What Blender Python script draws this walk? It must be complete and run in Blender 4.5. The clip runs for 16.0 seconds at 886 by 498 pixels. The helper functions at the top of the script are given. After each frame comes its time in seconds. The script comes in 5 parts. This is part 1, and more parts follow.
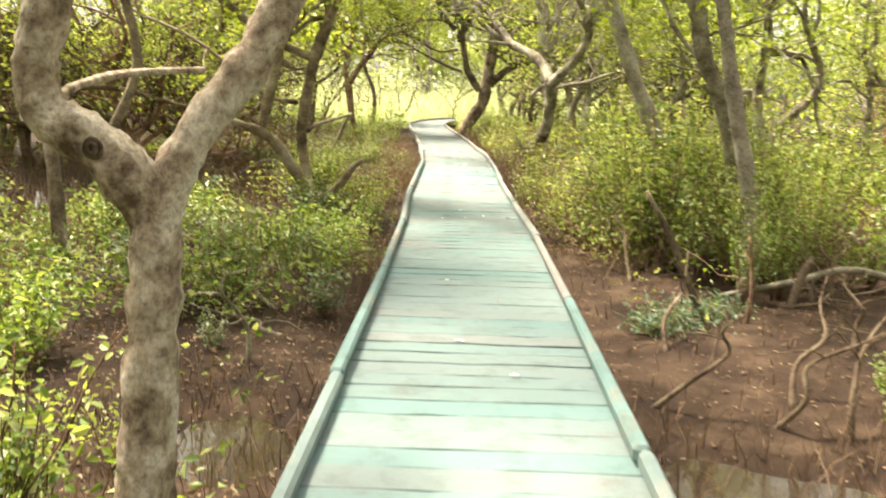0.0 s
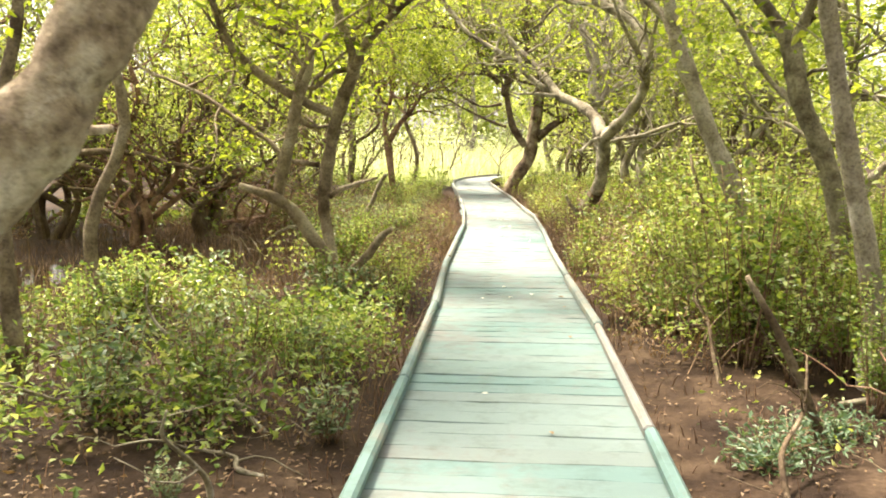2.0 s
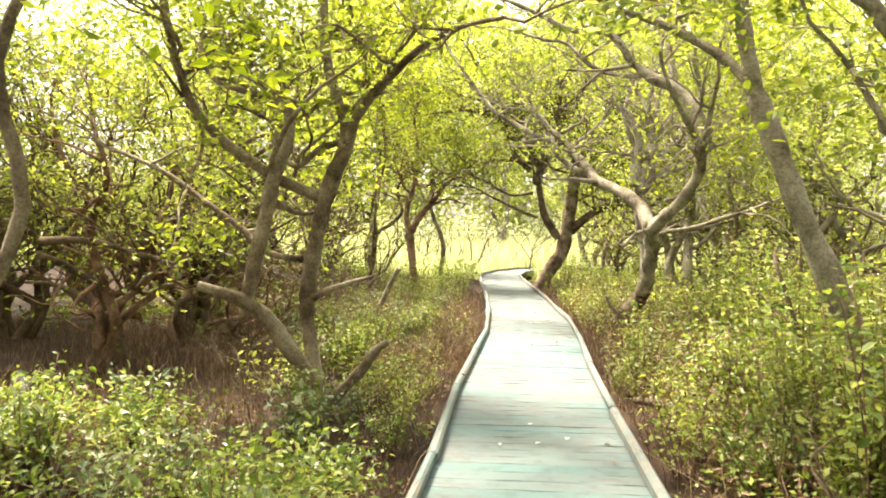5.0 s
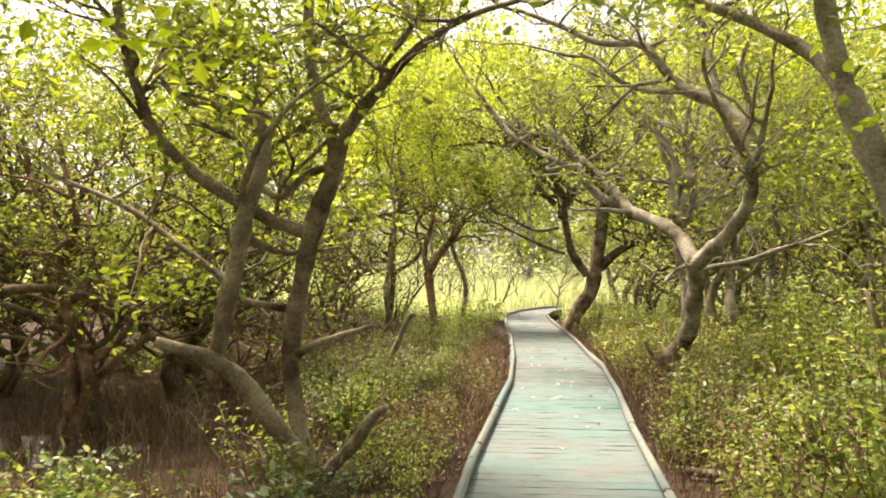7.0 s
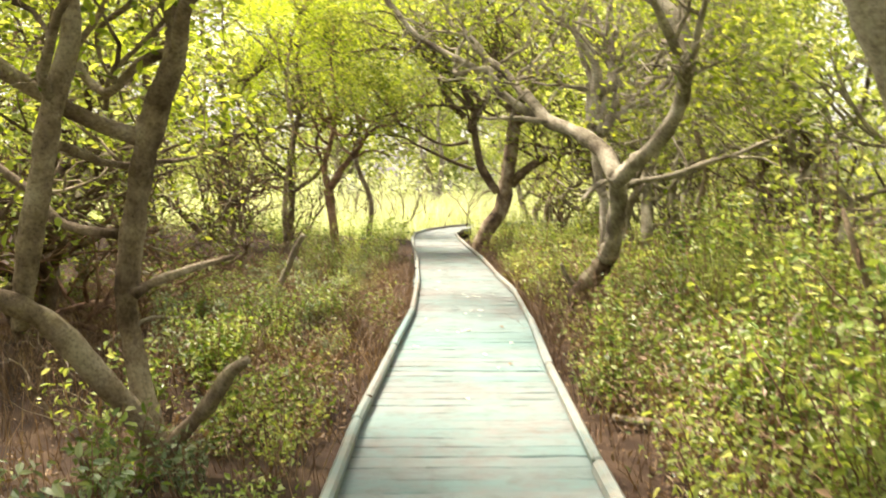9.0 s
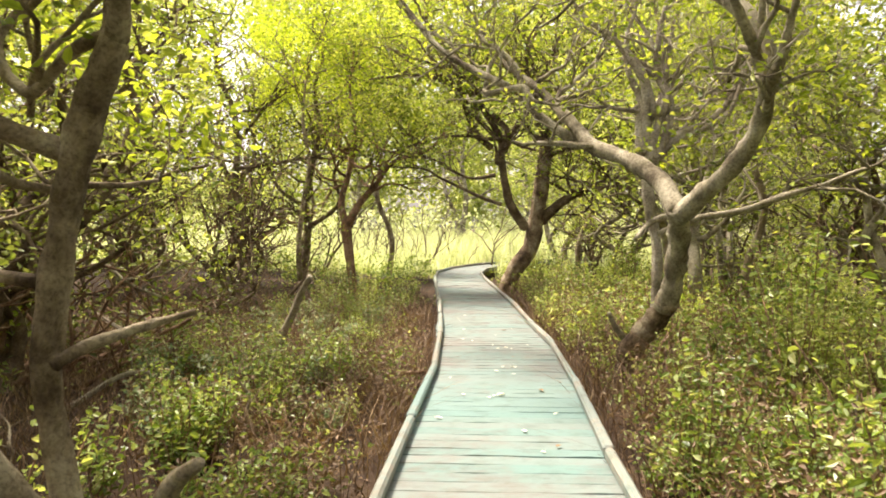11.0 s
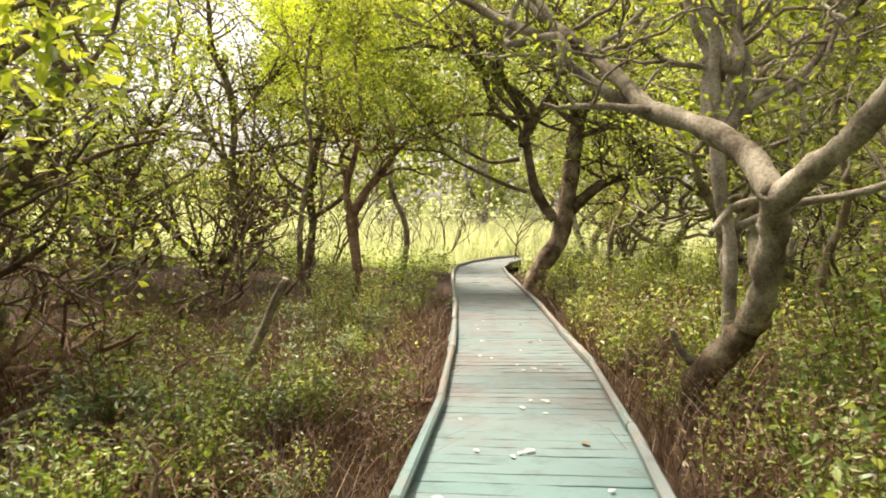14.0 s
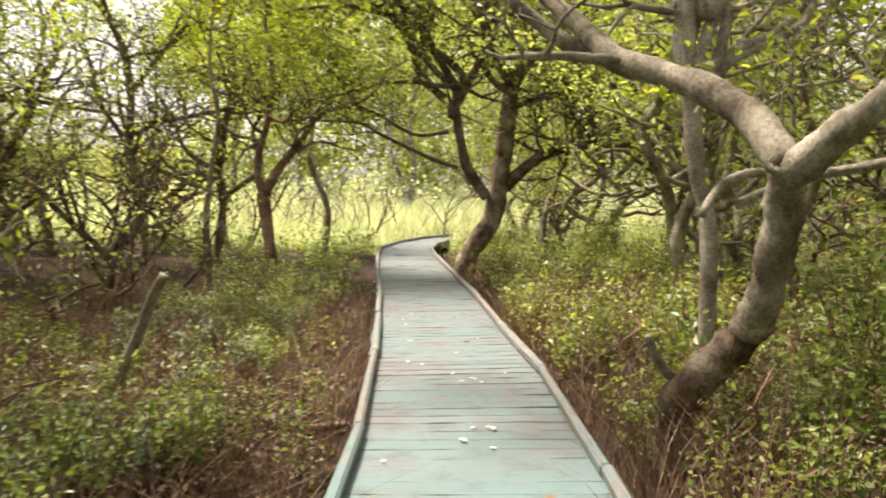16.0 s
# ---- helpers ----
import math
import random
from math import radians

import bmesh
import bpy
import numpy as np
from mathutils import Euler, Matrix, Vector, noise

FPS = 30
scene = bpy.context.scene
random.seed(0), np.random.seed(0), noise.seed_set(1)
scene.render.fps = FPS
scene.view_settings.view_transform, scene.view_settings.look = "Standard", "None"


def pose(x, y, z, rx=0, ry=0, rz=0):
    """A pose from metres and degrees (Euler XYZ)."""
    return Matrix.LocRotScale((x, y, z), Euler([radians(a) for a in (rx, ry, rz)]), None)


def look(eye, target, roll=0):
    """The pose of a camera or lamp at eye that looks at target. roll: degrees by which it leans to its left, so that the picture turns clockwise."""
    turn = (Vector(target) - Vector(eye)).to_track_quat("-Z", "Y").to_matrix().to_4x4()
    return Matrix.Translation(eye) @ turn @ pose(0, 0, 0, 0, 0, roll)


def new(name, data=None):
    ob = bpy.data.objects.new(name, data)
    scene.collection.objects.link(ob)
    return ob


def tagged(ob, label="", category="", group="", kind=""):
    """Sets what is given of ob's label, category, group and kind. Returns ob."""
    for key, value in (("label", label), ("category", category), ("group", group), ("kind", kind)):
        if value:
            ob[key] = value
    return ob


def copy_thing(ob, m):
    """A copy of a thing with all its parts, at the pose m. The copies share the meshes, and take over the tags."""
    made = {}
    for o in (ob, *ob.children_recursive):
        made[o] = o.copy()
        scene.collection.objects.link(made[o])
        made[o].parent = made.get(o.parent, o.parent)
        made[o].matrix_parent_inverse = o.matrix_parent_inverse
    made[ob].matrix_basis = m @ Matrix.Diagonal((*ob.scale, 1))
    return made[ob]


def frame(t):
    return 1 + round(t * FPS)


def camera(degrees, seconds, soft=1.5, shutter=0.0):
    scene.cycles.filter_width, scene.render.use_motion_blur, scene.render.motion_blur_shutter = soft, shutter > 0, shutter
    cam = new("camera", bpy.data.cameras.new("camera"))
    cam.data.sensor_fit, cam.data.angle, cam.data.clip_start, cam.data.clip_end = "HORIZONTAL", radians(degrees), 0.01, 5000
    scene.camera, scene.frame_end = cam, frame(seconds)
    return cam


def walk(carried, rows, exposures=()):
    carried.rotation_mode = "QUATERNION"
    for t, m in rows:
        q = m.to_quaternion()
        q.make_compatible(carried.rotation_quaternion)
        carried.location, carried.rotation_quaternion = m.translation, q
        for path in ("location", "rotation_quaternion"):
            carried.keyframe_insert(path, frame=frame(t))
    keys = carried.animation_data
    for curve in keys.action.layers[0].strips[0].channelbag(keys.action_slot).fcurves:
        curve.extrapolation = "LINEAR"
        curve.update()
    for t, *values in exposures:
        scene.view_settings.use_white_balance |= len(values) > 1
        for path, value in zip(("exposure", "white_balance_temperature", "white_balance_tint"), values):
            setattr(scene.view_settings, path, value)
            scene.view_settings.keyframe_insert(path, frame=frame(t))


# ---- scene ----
cam = camera(54.1, 16.0, soft=1.8, shutter=0.5)
METRES, EYE, TILT, LEAN, TURN = 11.0, 1.4, -10.6, -1.5, 0.0
ROWS = [
    (0.0, 0.0, 0.0, 0.0, 0.0, 0.0, -0.0),
    (0.5, 0.004, 0.0341, 0.0082, 2.58, 1.38, -0.35),
    (1.0, 0.0057, 0.0684, 0.0149, 3.09, 2.63, -1.15),
    (1.5, 0.004, 0.1018, 0.0216, 2.07, 3.79, 0.23),
    (2.0, 0.0067, 0.1295, 0.0254, 3.2, 3.64, 0.61),
    (2.5, 0.0061, 0.1574, 0.0295, 3.18, 2.97, 0.49),
    (3.0, 0.0095, 0.1847, 0.0376, 3.95, 4.69, -0.08),
    (3.5, 0.0154, 0.2139, 0.0435, 4.39, 6.38, -1.01),
    (6.0, 0.0127, 0.3693, 0.0693, 5.6, 10.41, 0.31),
    (6.5, 0.0122, 0.3976, 0.0752, 5.29, 10.81, 0.6),
    (7.0, 0.0147, 0.4267, 0.0822, 7.15, 12.16, 0.34),
    (7.5, 0.0162, 0.4603, 0.0872, 4.47, 11.81, 1.34),
    (8.0, 0.018, 0.4898, 0.0897, 1.24, 7.34, 2.04),
    (8.5, 0.0175, 0.5164, 0.0961, -0.5, 4.46, 3.47),
    (9.0, 0.0187, 0.5432, 0.1027, 1.42, 6.63, 1.64),
    (9.5, 0.0206, 0.5733, 0.1077, 3.14, 8.32, -0.21),
    (10.0, 0.0159, 0.606, 0.1134, 2.66, 9.12, 0.91),
    (12.5, 0.0103, 0.7605, 0.1425, 3.27, 8.46, 1.01),
    (13.0, 0.0117, 0.7917, 0.1473, 4.22, 7.88, 0.96),
    (13.5, 0.0129, 0.8224, 0.1537, 4.16, 7.87, 0.79),
    (14.0, 0.0125, 0.8537, 0.1584, 4.33, 8.5, 0.81),
    (14.5, 0.0112, 0.8872, 0.1657, 4.05, 8.14, 0.99),
    (15.0, 0.0098, 0.9196, 0.1725, 3.21, 7.9, 1.34),
    (15.5, 0.0102, 0.9482, 0.1771, 2.9, 7.45, 1.35),
    (16.0, 0.0087, 0.9799, 0.1827, -0.39, 6.91, 2.01),
]
EXPOSURES = [(0, 2.27, 7100, 14), (3.6, 2.5, 7100, 14), (5.9, 2.05, 7150, 18), (7.4, 1.64, 7300, 18), (8.3, 2.1, 7100, 16), (10.0, 2.05, 7100, 18), (12.4, 1.56, 7200, 18), (16.0, 1.56, 6800, 22)]
walk(cam, [(t, pose(0, 0, EYE, TILT, LEAN, TURN) @ pose(METRES * x, METRES * y, METRES * z, 90 + pitch, roll, yaw)) for t, x, y, z, yaw, pitch, roll in ROWS], EXPOSURES)

# ---- sky and sun: a bright hazy day above the canopy ----
SUN_HIGH, SUN_ROUND = 62.0, -50.0
world = bpy.data.worlds.new("sky")
scene.world = world
world.use_nodes = True
wn = world.node_tree.nodes
wl = world.node_tree.links
sky = wn.new("ShaderNodeTexSky")
sky.sky_type = "NISHITA"
sky.sun_disc = False
sky.sun_elevation = radians(SUN_HIGH)
sky.sun_rotation = radians(SUN_ROUND)
sky.dust_density, sky.air_density = 4.0, 1.2
haze = wn.new("ShaderNodeHueSaturation")
haze.inputs["Saturation"].default_value = 0.35
wl.new(sky.outputs[0], haze.inputs["Color"])
wl.new(haze.outputs[0], wn["Background"].inputs["Color"])
wn["Background"].inputs["Strength"].default_value = 0.115
lamp = bpy.data.lights.new("sun", "SUN")
lamp.energy, lamp.angle, lamp.color = 3.4, radians(7), (1.0, 0.95, 0.84)
sun = new("sun", lamp)
sx, sy = math.sin(radians(SUN_ROUND)), math.cos(radians(SUN_ROUND))
sun.matrix_world = look((sx * 30, 20 + sy * 30, 42), (0, 20, 42 - 30 * math.tan(radians(SUN_HIGH))))

# ---- materials ----
def nodes(name):
    m = bpy.data.materials.new(name)
    m.use_nodes = True
    return m, m.node_tree.nodes, m.node_tree.links, m.node_tree.nodes["Principled BSDF"]


def ramp(n, l, source, stops):
    r = n.new("ShaderNodeValToRGB")
    e = r.color_ramp.elements
    while len(e) < len(stops):
        e.new(0.5)
    for k, (at, c) in zip(e, stops):
        k.position, k.color = at, (*c, 1)
    l.new(source, r.inputs["Fac"])
    return r.outputs["Color"]


def noise_of(n, l, scale, detail=4, vector=None, rough=0.55):
    t = n.new("ShaderNodeTexNoise")
    t.inputs["Scale"].default_value, t.inputs["Detail"].default_value = scale, detail
    t.inputs["Roughness"].default_value = rough
    if vector is not None:
        l.new(vector, t.inputs["Vector"])
    return t.outputs["Fac"]


def mix(n, l, fac, a, b, kind="MIX"):
    m = n.new("ShaderNodeMix")
    m.data_type, m.blend_type = "RGBA", kind
    for socket, v in ((m.inputs["Factor"], fac), (m.inputs["A"], a), (m.inputs["B"], b)):
        if isinstance(v, bpy.types.NodeSocket):
            l.new(v, socket)
        elif isinstance(v, tuple):
            socket.default_value = (*v, 1)
        else:
            socket.default_value = v
    return m.outputs["Result"]


def bump(n, l, b, height, strength=0.4, distance=0.02):
    k = n.new("ShaderNodeBump")
    k.inputs["Strength"].default_value, k.inputs["Distance"].default_value = strength, distance
    l.new(height, k.inputs["Height"])
    l.new(k.outputs[0], b.inputs["Normal"])


def place(n, l, scale=(1, 1, 1), turn=(0, 0, 0), kind="Object"):
    c = n.new("ShaderNodeTexCoord")
    m = n.new("ShaderNodeMapping")
    m.inputs["Scale"].default_value = scale
    m.inputs["Rotation"].default_value = turn
    l.new(c.outputs[kind], m.inputs["Vector"])
    return m.outputs[0]


def world_place(n, l, scale=(1, 1, 1)):
    g = n.new("ShaderNodeNewGeometry")
    m = n.new("ShaderNodeMapping")
    m.inputs["Scale"].default_value = scale
    l.new(g.outputs["Position"], m.inputs["Vector"])
    return m.outputs[0]


def leaf_material(name, stops, through_light=0.45, gloss=0.45, warmth=(1.45, 1.3, 0.55)):
    m, n, l, b = nodes(name)
    g = n.new("ShaderNodeNewGeometry")
    colour = ramp(n, l, g.outputs["Random Per Island"], stops)
    patches = noise_of(n, l, 0.7, 2, world_place(n, l))
    tone = n.new("ShaderNodeHueSaturation")
    l.new(colour, tone.inputs["Color"])
    value = n.new("ShaderNodeMapRange")
    value.inputs["From Min"].default_value, value.inputs["From Max"].default_value = 0.3, 0.7
    value.inputs["To Min"].default_value, value.inputs["To Max"].default_value = 0.7, 1.25
    l.new(patches, value.inputs["Value"])
    l.new(value.outputs[0], tone.inputs["Value"])
    colour = tone.outputs[0]
    l.new(colour, b.inputs["Base Color"])
    b.inputs["Roughness"].default_value = gloss
    b.inputs["Specular IOR Level"].default_value = 0.35
    back = n.new("ShaderNodeBsdfTranslucent")
    warm = mix(n, l, 1.0, colour, warmth, "MULTIPLY")
    l.new(warm, back.inputs["Color"])
    both = n.new("ShaderNodeMixShader")
    both.inputs[0].default_value = through_light
    l.new(b.outputs[0], both.inputs[1])
    l.new(back.outputs[0], both.inputs[2])
    l.new(both.outputs[0], n["Material Output"].inputs["Surface"])
    return m


def bark_material(name, pale, mid, dark, patch=3.5):
    m, n, l, b = nodes(name)
    v = world_place(n, l)
    big = noise_of(n, l, patch, 5, v, 0.62)
    fine = noise_of(n, l, 45, 6, v, 0.7)
    long = noise_of(n, l, 14, 4, world_place(n, l, (1, 1, 0.25)))
    c = ramp(n, l, big, [(0.34, dark), (0.5, mid), (0.64, pale)])
    c = mix(n, l, 0.75, c, ramp(n, l, fine, [(0.32, (0.22, 0.19, 0.15)), (0.5, (0.8, 0.78, 0.72)), (0.68, (1.12, 1.12, 1.05))]), "MULTIPLY")
    l.new(c, b.inputs["Base Color"])
    b.inputs["Roughness"].default_value = 0.88
    b.inputs["Specular IOR Level"].default_value = 0.2
    bump(n, l, b, mix(n, l, 0.5, fine, long), 1.0, 0.03)
    return m


LEAF_FRESH = leaf_material("leaf_fresh", [(0.0, (0.07, 0.12, 0.025)), (0.4, (0.15, 0.23, 0.045)), (0.75, (0.28, 0.37, 0.10)), (1.0, (0.50, 0.55, 0.28))], 0.4, 0.36)
LEAF_CANOPY = leaf_material("leaf_canopy", [(0.0, (0.08, 0.12, 0.02)), (0.45, (0.18, 0.25, 0.035)), (0.8, (0.33, 0.41, 0.07)), (1.0, (0.48, 0.52, 0.16))], 0.55, 0.4)
LEAF_LIGHT = leaf_material("leaf_light", [(0.0, (0.15, 0.20, 0.045)), (0.5, (0.29, 0.36, 0.085)), (0.85, (0.43, 0.48, 0.16)), (1.0, (0.60, 0.61, 0.32))], 0.5, 0.38, (1.3, 1.25, 0.62))
# sunlight on the high crowns is put into this yellower leaf colour
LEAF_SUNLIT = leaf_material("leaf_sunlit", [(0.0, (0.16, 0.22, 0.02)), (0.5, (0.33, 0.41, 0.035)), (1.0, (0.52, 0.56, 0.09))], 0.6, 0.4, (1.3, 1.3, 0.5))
LEAF_PALE = leaf_material("leaf_pale", [(0.0, (0.08, 0.13, 0.055)), (0.5, (0.16, 0.22, 0.11)), (0.85, (0.30, 0.35, 0.21)), (1.0, (0.48, 0.50, 0.38))], 0.3, 0.4)
LEAF_DEEP = leaf_material("leaf_deep", [(0.0, (0.045, 0.06, 0.014)), (0.5, (0.10, 0.13, 0.03)), (1.0, (0.20, 0.24, 0.06))], 0.45, 0.4)
LEAF_BLUE = leaf_material("leaf_grey_green", [(0.0, (0.05, 0.10, 0.05)), (0.6, (0.11, 0.18, 0.10)), (1.0, (0.24, 0.30, 0.20))], 0.3)
LEAF_DRY = leaf_material("leaf_dry", [(0.0, (0.09, 0.05, 0.025)), (0.5, (0.19, 0.12, 0.06)), (0.85, (0.23, 0.155, 0.09)), (1.0, (0.30, 0.22, 0.14))], 0.15, 0.6)
DRY_STEM = leaf_material("dry_stem", [(0.0, (0.06, 0.035, 0.02)), (0.6, (0.15, 0.09, 0.05)), (1.0, (0.30, 0.21, 0.12))], 0.1, 0.7)
# reed green lifted towards white; the hazy glow over the marsh is painted in
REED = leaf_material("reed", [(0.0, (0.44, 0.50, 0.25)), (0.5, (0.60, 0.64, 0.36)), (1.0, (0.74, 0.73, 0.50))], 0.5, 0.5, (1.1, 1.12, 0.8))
# paler copy of the canopy leaf: far sunlight and glare are in the colour
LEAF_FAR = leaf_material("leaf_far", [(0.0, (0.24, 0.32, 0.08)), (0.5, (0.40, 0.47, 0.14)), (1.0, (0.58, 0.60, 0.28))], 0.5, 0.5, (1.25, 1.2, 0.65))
BARK_GREY = bark_material("bark_grey", (0.47, 0.43, 0.335), (0.29, 0.255, 0.185), (0.10, 0.078, 0.05))
BARK_BROWN = bark_material("bark_brown", (0.42, 0.36, 0.265), (0.27, 0.21, 0.145), (0.09, 0.062, 0.04), 3.0)
BARK_STAINED = bark_material("bark_stained", (0.44, 0.38, 0.28), (0.23, 0.165, 0.11), (0.055, 0.035, 0.024), 3.6)
BARK_MOTTLED = bark_material("bark_mottled", (0.66, 0.58, 0.47), (0.42, 0.33, 0.24), (0.13, 0.085, 0.055), 8.5)
BARK_DARK = bark_material("bark_dark", (0.28, 0.22, 0.15), (0.16, 0.115, 0.075), (0.07, 0.045, 0.028))
BARK_PALE = bark_material("bark_pale", (0.50, 0.45, 0.38), (0.36, 0.31, 0.25), (0.17, 0.14, 0.10))
BARK_RED = bark_material("bark_reddish", (0.40, 0.26, 0.18), (0.24, 0.14, 0.09), (0.10, 0.06, 0.04))


def timber_material(name, paint_low, paint_high, bare, streak):
    """Weathered boards that keep part of a worn coat of pale green paint."""
    m, n, l, b = nodes(name)
    info = n.new("ShaderNodeObjectInfo")
    own = place(n, l, streak)
    grain = noise_of(n, l, 1.0, 6, own, 0.65)
    wide = noise_of(n, l, 1.1, 4, world_place(n, l), 0.6)
    spots = noise_of(n, l, 9.0, 5, world_place(n, l), 0.65)
    wood = ramp(n, l, info.outputs["Random"], [(0.0, bare), (0.4, tuple(x * 1.15 for x in bare)), (0.75, tuple(x * 0.86 for x in bare)), (1.0, (bare[0] * 1.12, bare[1] * 0.98, bare[2] * 0.94))])
    wood = mix(n, l, 0.55, wood, ramp(n, l, grain, [(0.3, (0.45, 0.42, 0.38)), (0.65, (1.0, 1.0, 1.0))]), "MULTIPLY")
    paint = ramp(n, l, info.outputs["Random"], [(0.0, (0.104, 0.178, 0.163)), (0.3, (0.13, 0.178, 0.164)), (0.62, (0.138, 0.178, 0.164)), (0.8, (0.106, 0.178, 0.162)), (0.94, (0.145, 0.17, 0.156)), (1.0, (0.166, 0.162, 0.146))])
    cover = mix(n, l, 0.42, wide, spots)
    cover = mix(n, l, 0.2, cover, grain)
    # the coat has lasted better on the first stretch of the walk
    part_y = n.new("ShaderNodeSeparateXYZ")
    l.new(world_place(n, l), part_y.inputs[0])
    kept = n.new("ShaderNodeMapRange")
    kept.inputs["From Min"].default_value, kept.inputs["From Max"].default_value = 4.0, 13.0
    kept.inputs["To Min"].default_value, kept.inputs["To Max"].default_value = 0.12, 0.0
    l.new(part_y.outputs["Y"], kept.inputs["Value"])
    more = n.new("ShaderNodeMath")
    l.new(cover, more.inputs[0])
    l.new(kept.outputs[0], more.inputs[1])
    cover = more.outputs[0]
    # and on a worn-in patch further on
    for low, high, gain in ((12.4, 13.6, 0.10), (15.0, 16.4, -0.10)):
        patch = n.new("ShaderNodeMapRange")
        patch.inputs["From Min"].default_value, patch.inputs["From Max"].default_value = low, high
        patch.inputs["To Min"].default_value, patch.inputs["To Max"].default_value = 0.0, gain
        l.new(part_y.outputs["Y"], patch.inputs["Value"])
        both = n.new("ShaderNodeMath")
        l.new(cover, both.inputs[0])
        l.new(patch.outputs[0], both.inputs[1])
        cover = both.outputs[0]
    left = ramp(n, l, cover, [(paint_low, (0, 0, 0)), (paint_high, (1, 1, 1))])
    c = mix(n, l, left, wood, paint)
    dirt = ramp(n, l, noise_of(n, l, 5.0, 6, world_place(n, l), 0.7), [(0.30, (0.55, 0.5, 0.44)), (0.5, (1.0, 1.0, 1.0))])
    c = mix(n, l, 0.6, c, dirt, "MULTIPLY")
    l.new(c, b.inputs["Base Color"])
    b.inputs["Roughness"].default_value = 0.72
    b.inputs["Specular IOR Level"].default_value = 0.3
    bump(n, l, b, mix(n, l, 0.4, grain, spots), 0.45, 0.006)
    return m


BOARD = timber_material("painted_board", 0.41, 0.575, (0.152, 0.144, 0.13), (3.0, 60, 60))
KERB = timber_material("painted_kerb", 0.44, 0.60, (0.25, 0.228, 0.185), (60, 3.0, 60))

MUD, n_, l_, b_ = nodes("mud")
v_ = world_place(n_, l_)
low_ = noise_of(n_, l_, 0.35, 4, v_)
mid_ = noise_of(n_, l_, 3.0, 6, v_, 0.65)
fine_ = noise_of(n_, l_, 28, 6, v_, 0.7)
b_.inputs["Specular IOR Level"].default_value = 0.06
c_ = ramp(n_, l_, mid_, [(0.32, (0.022, 0.013, 0.009)), (0.5, (0.053, 0.035, 0.023)), (0.68, (0.105, 0.073, 0.049))])
c_ = mix(n_, l_, 0.6, c_, ramp(n_, l_, fine_, [(0.3, (0.35, 0.3, 0.27)), (0.6, (1.0, 1.0, 1.0)), (0.75, (1.9, 1.7, 1.45))]), "MULTIPLY")
c_ = mix(n_, l_, 0.5, c_, ramp(n_, l_, low_, [(0.35, (0.55, 0.5, 0.46)), (0.65, (1.1, 1.1, 1.0))]), "MULTIPLY")
l_.new(c_, b_.inputs["Base Color"])
l_.new(ramp(n_, l_, mid_, [(0.35, (0.55, 0.55, 0.55)), (0.6, (0.95, 0.95, 0.95))]), b_.inputs["Roughness"])
bump(n_, l_, b_, mix(n_, l_, 0.4, mid_, fine_), 0.8, 0.05)

WATER, n_, l_, b_ = nodes("swamp_water")
b_.inputs["Base Color"].default_value = (0.035, 0.024, 0.014, 1)
b_.inputs["Roughness"].default_value = 0.06
bump(n_, l_, b_, noise_of(n_, l_, 7, 3, world_place(n_, l_)), 0.12, 0.02)

# ---- mesh helpers ----
GROUND = -0.25
rng = np.random.default_rng(7)


def mesh_of(name, verts, faces, smooth=False):
    me = bpy.data.meshes.new(name)
    me.from_pydata(verts if isinstance(verts, list) else verts.tolist(), [], faces if isinstance(faces, list) else faces.tolist())
    if smooth:
        me.polygons.foreach_set("use_smooth", [True] * len(me.polygons))
    me.update()
    return me


def part(name, me, material, parent, label=""):
    ob = new(name, me)
    if not me.materials:
        me.materials.append(material)
    ob.parent = parent
    return tagged(ob, label) if label else ob


def thing(name, at, label, category, group="", kind=""):
    ob = new(name)
    ob.matrix_basis = pose(*at)
    ob.empty_display_size = 0.1
    return tagged(ob, label, category, group, kind)


def smooth_line(points, steps):
    """A Catmull-Rom line through points of any width."""
    p = np.array(points, float)
    if len(p) < 3:
        return p
    q = np.vstack([2 * p[0] - p[1], p, 2 * p[-1] - p[-2]])
    out = []
    for i in range(1, len(q) - 2):
        for s in np.arange(steps) / steps:
            a, b, c, d = q[i - 1], q[i], q[i + 1], q[i + 2]
            out.append(0.5 * (2 * b + (c - a) * s + (2 * a - 5 * b + 4 * c - d) * s * s + (3 * b - a - 3 * c + d) * s ** 3))
    out.append(p[-1])
    return np.array(out)


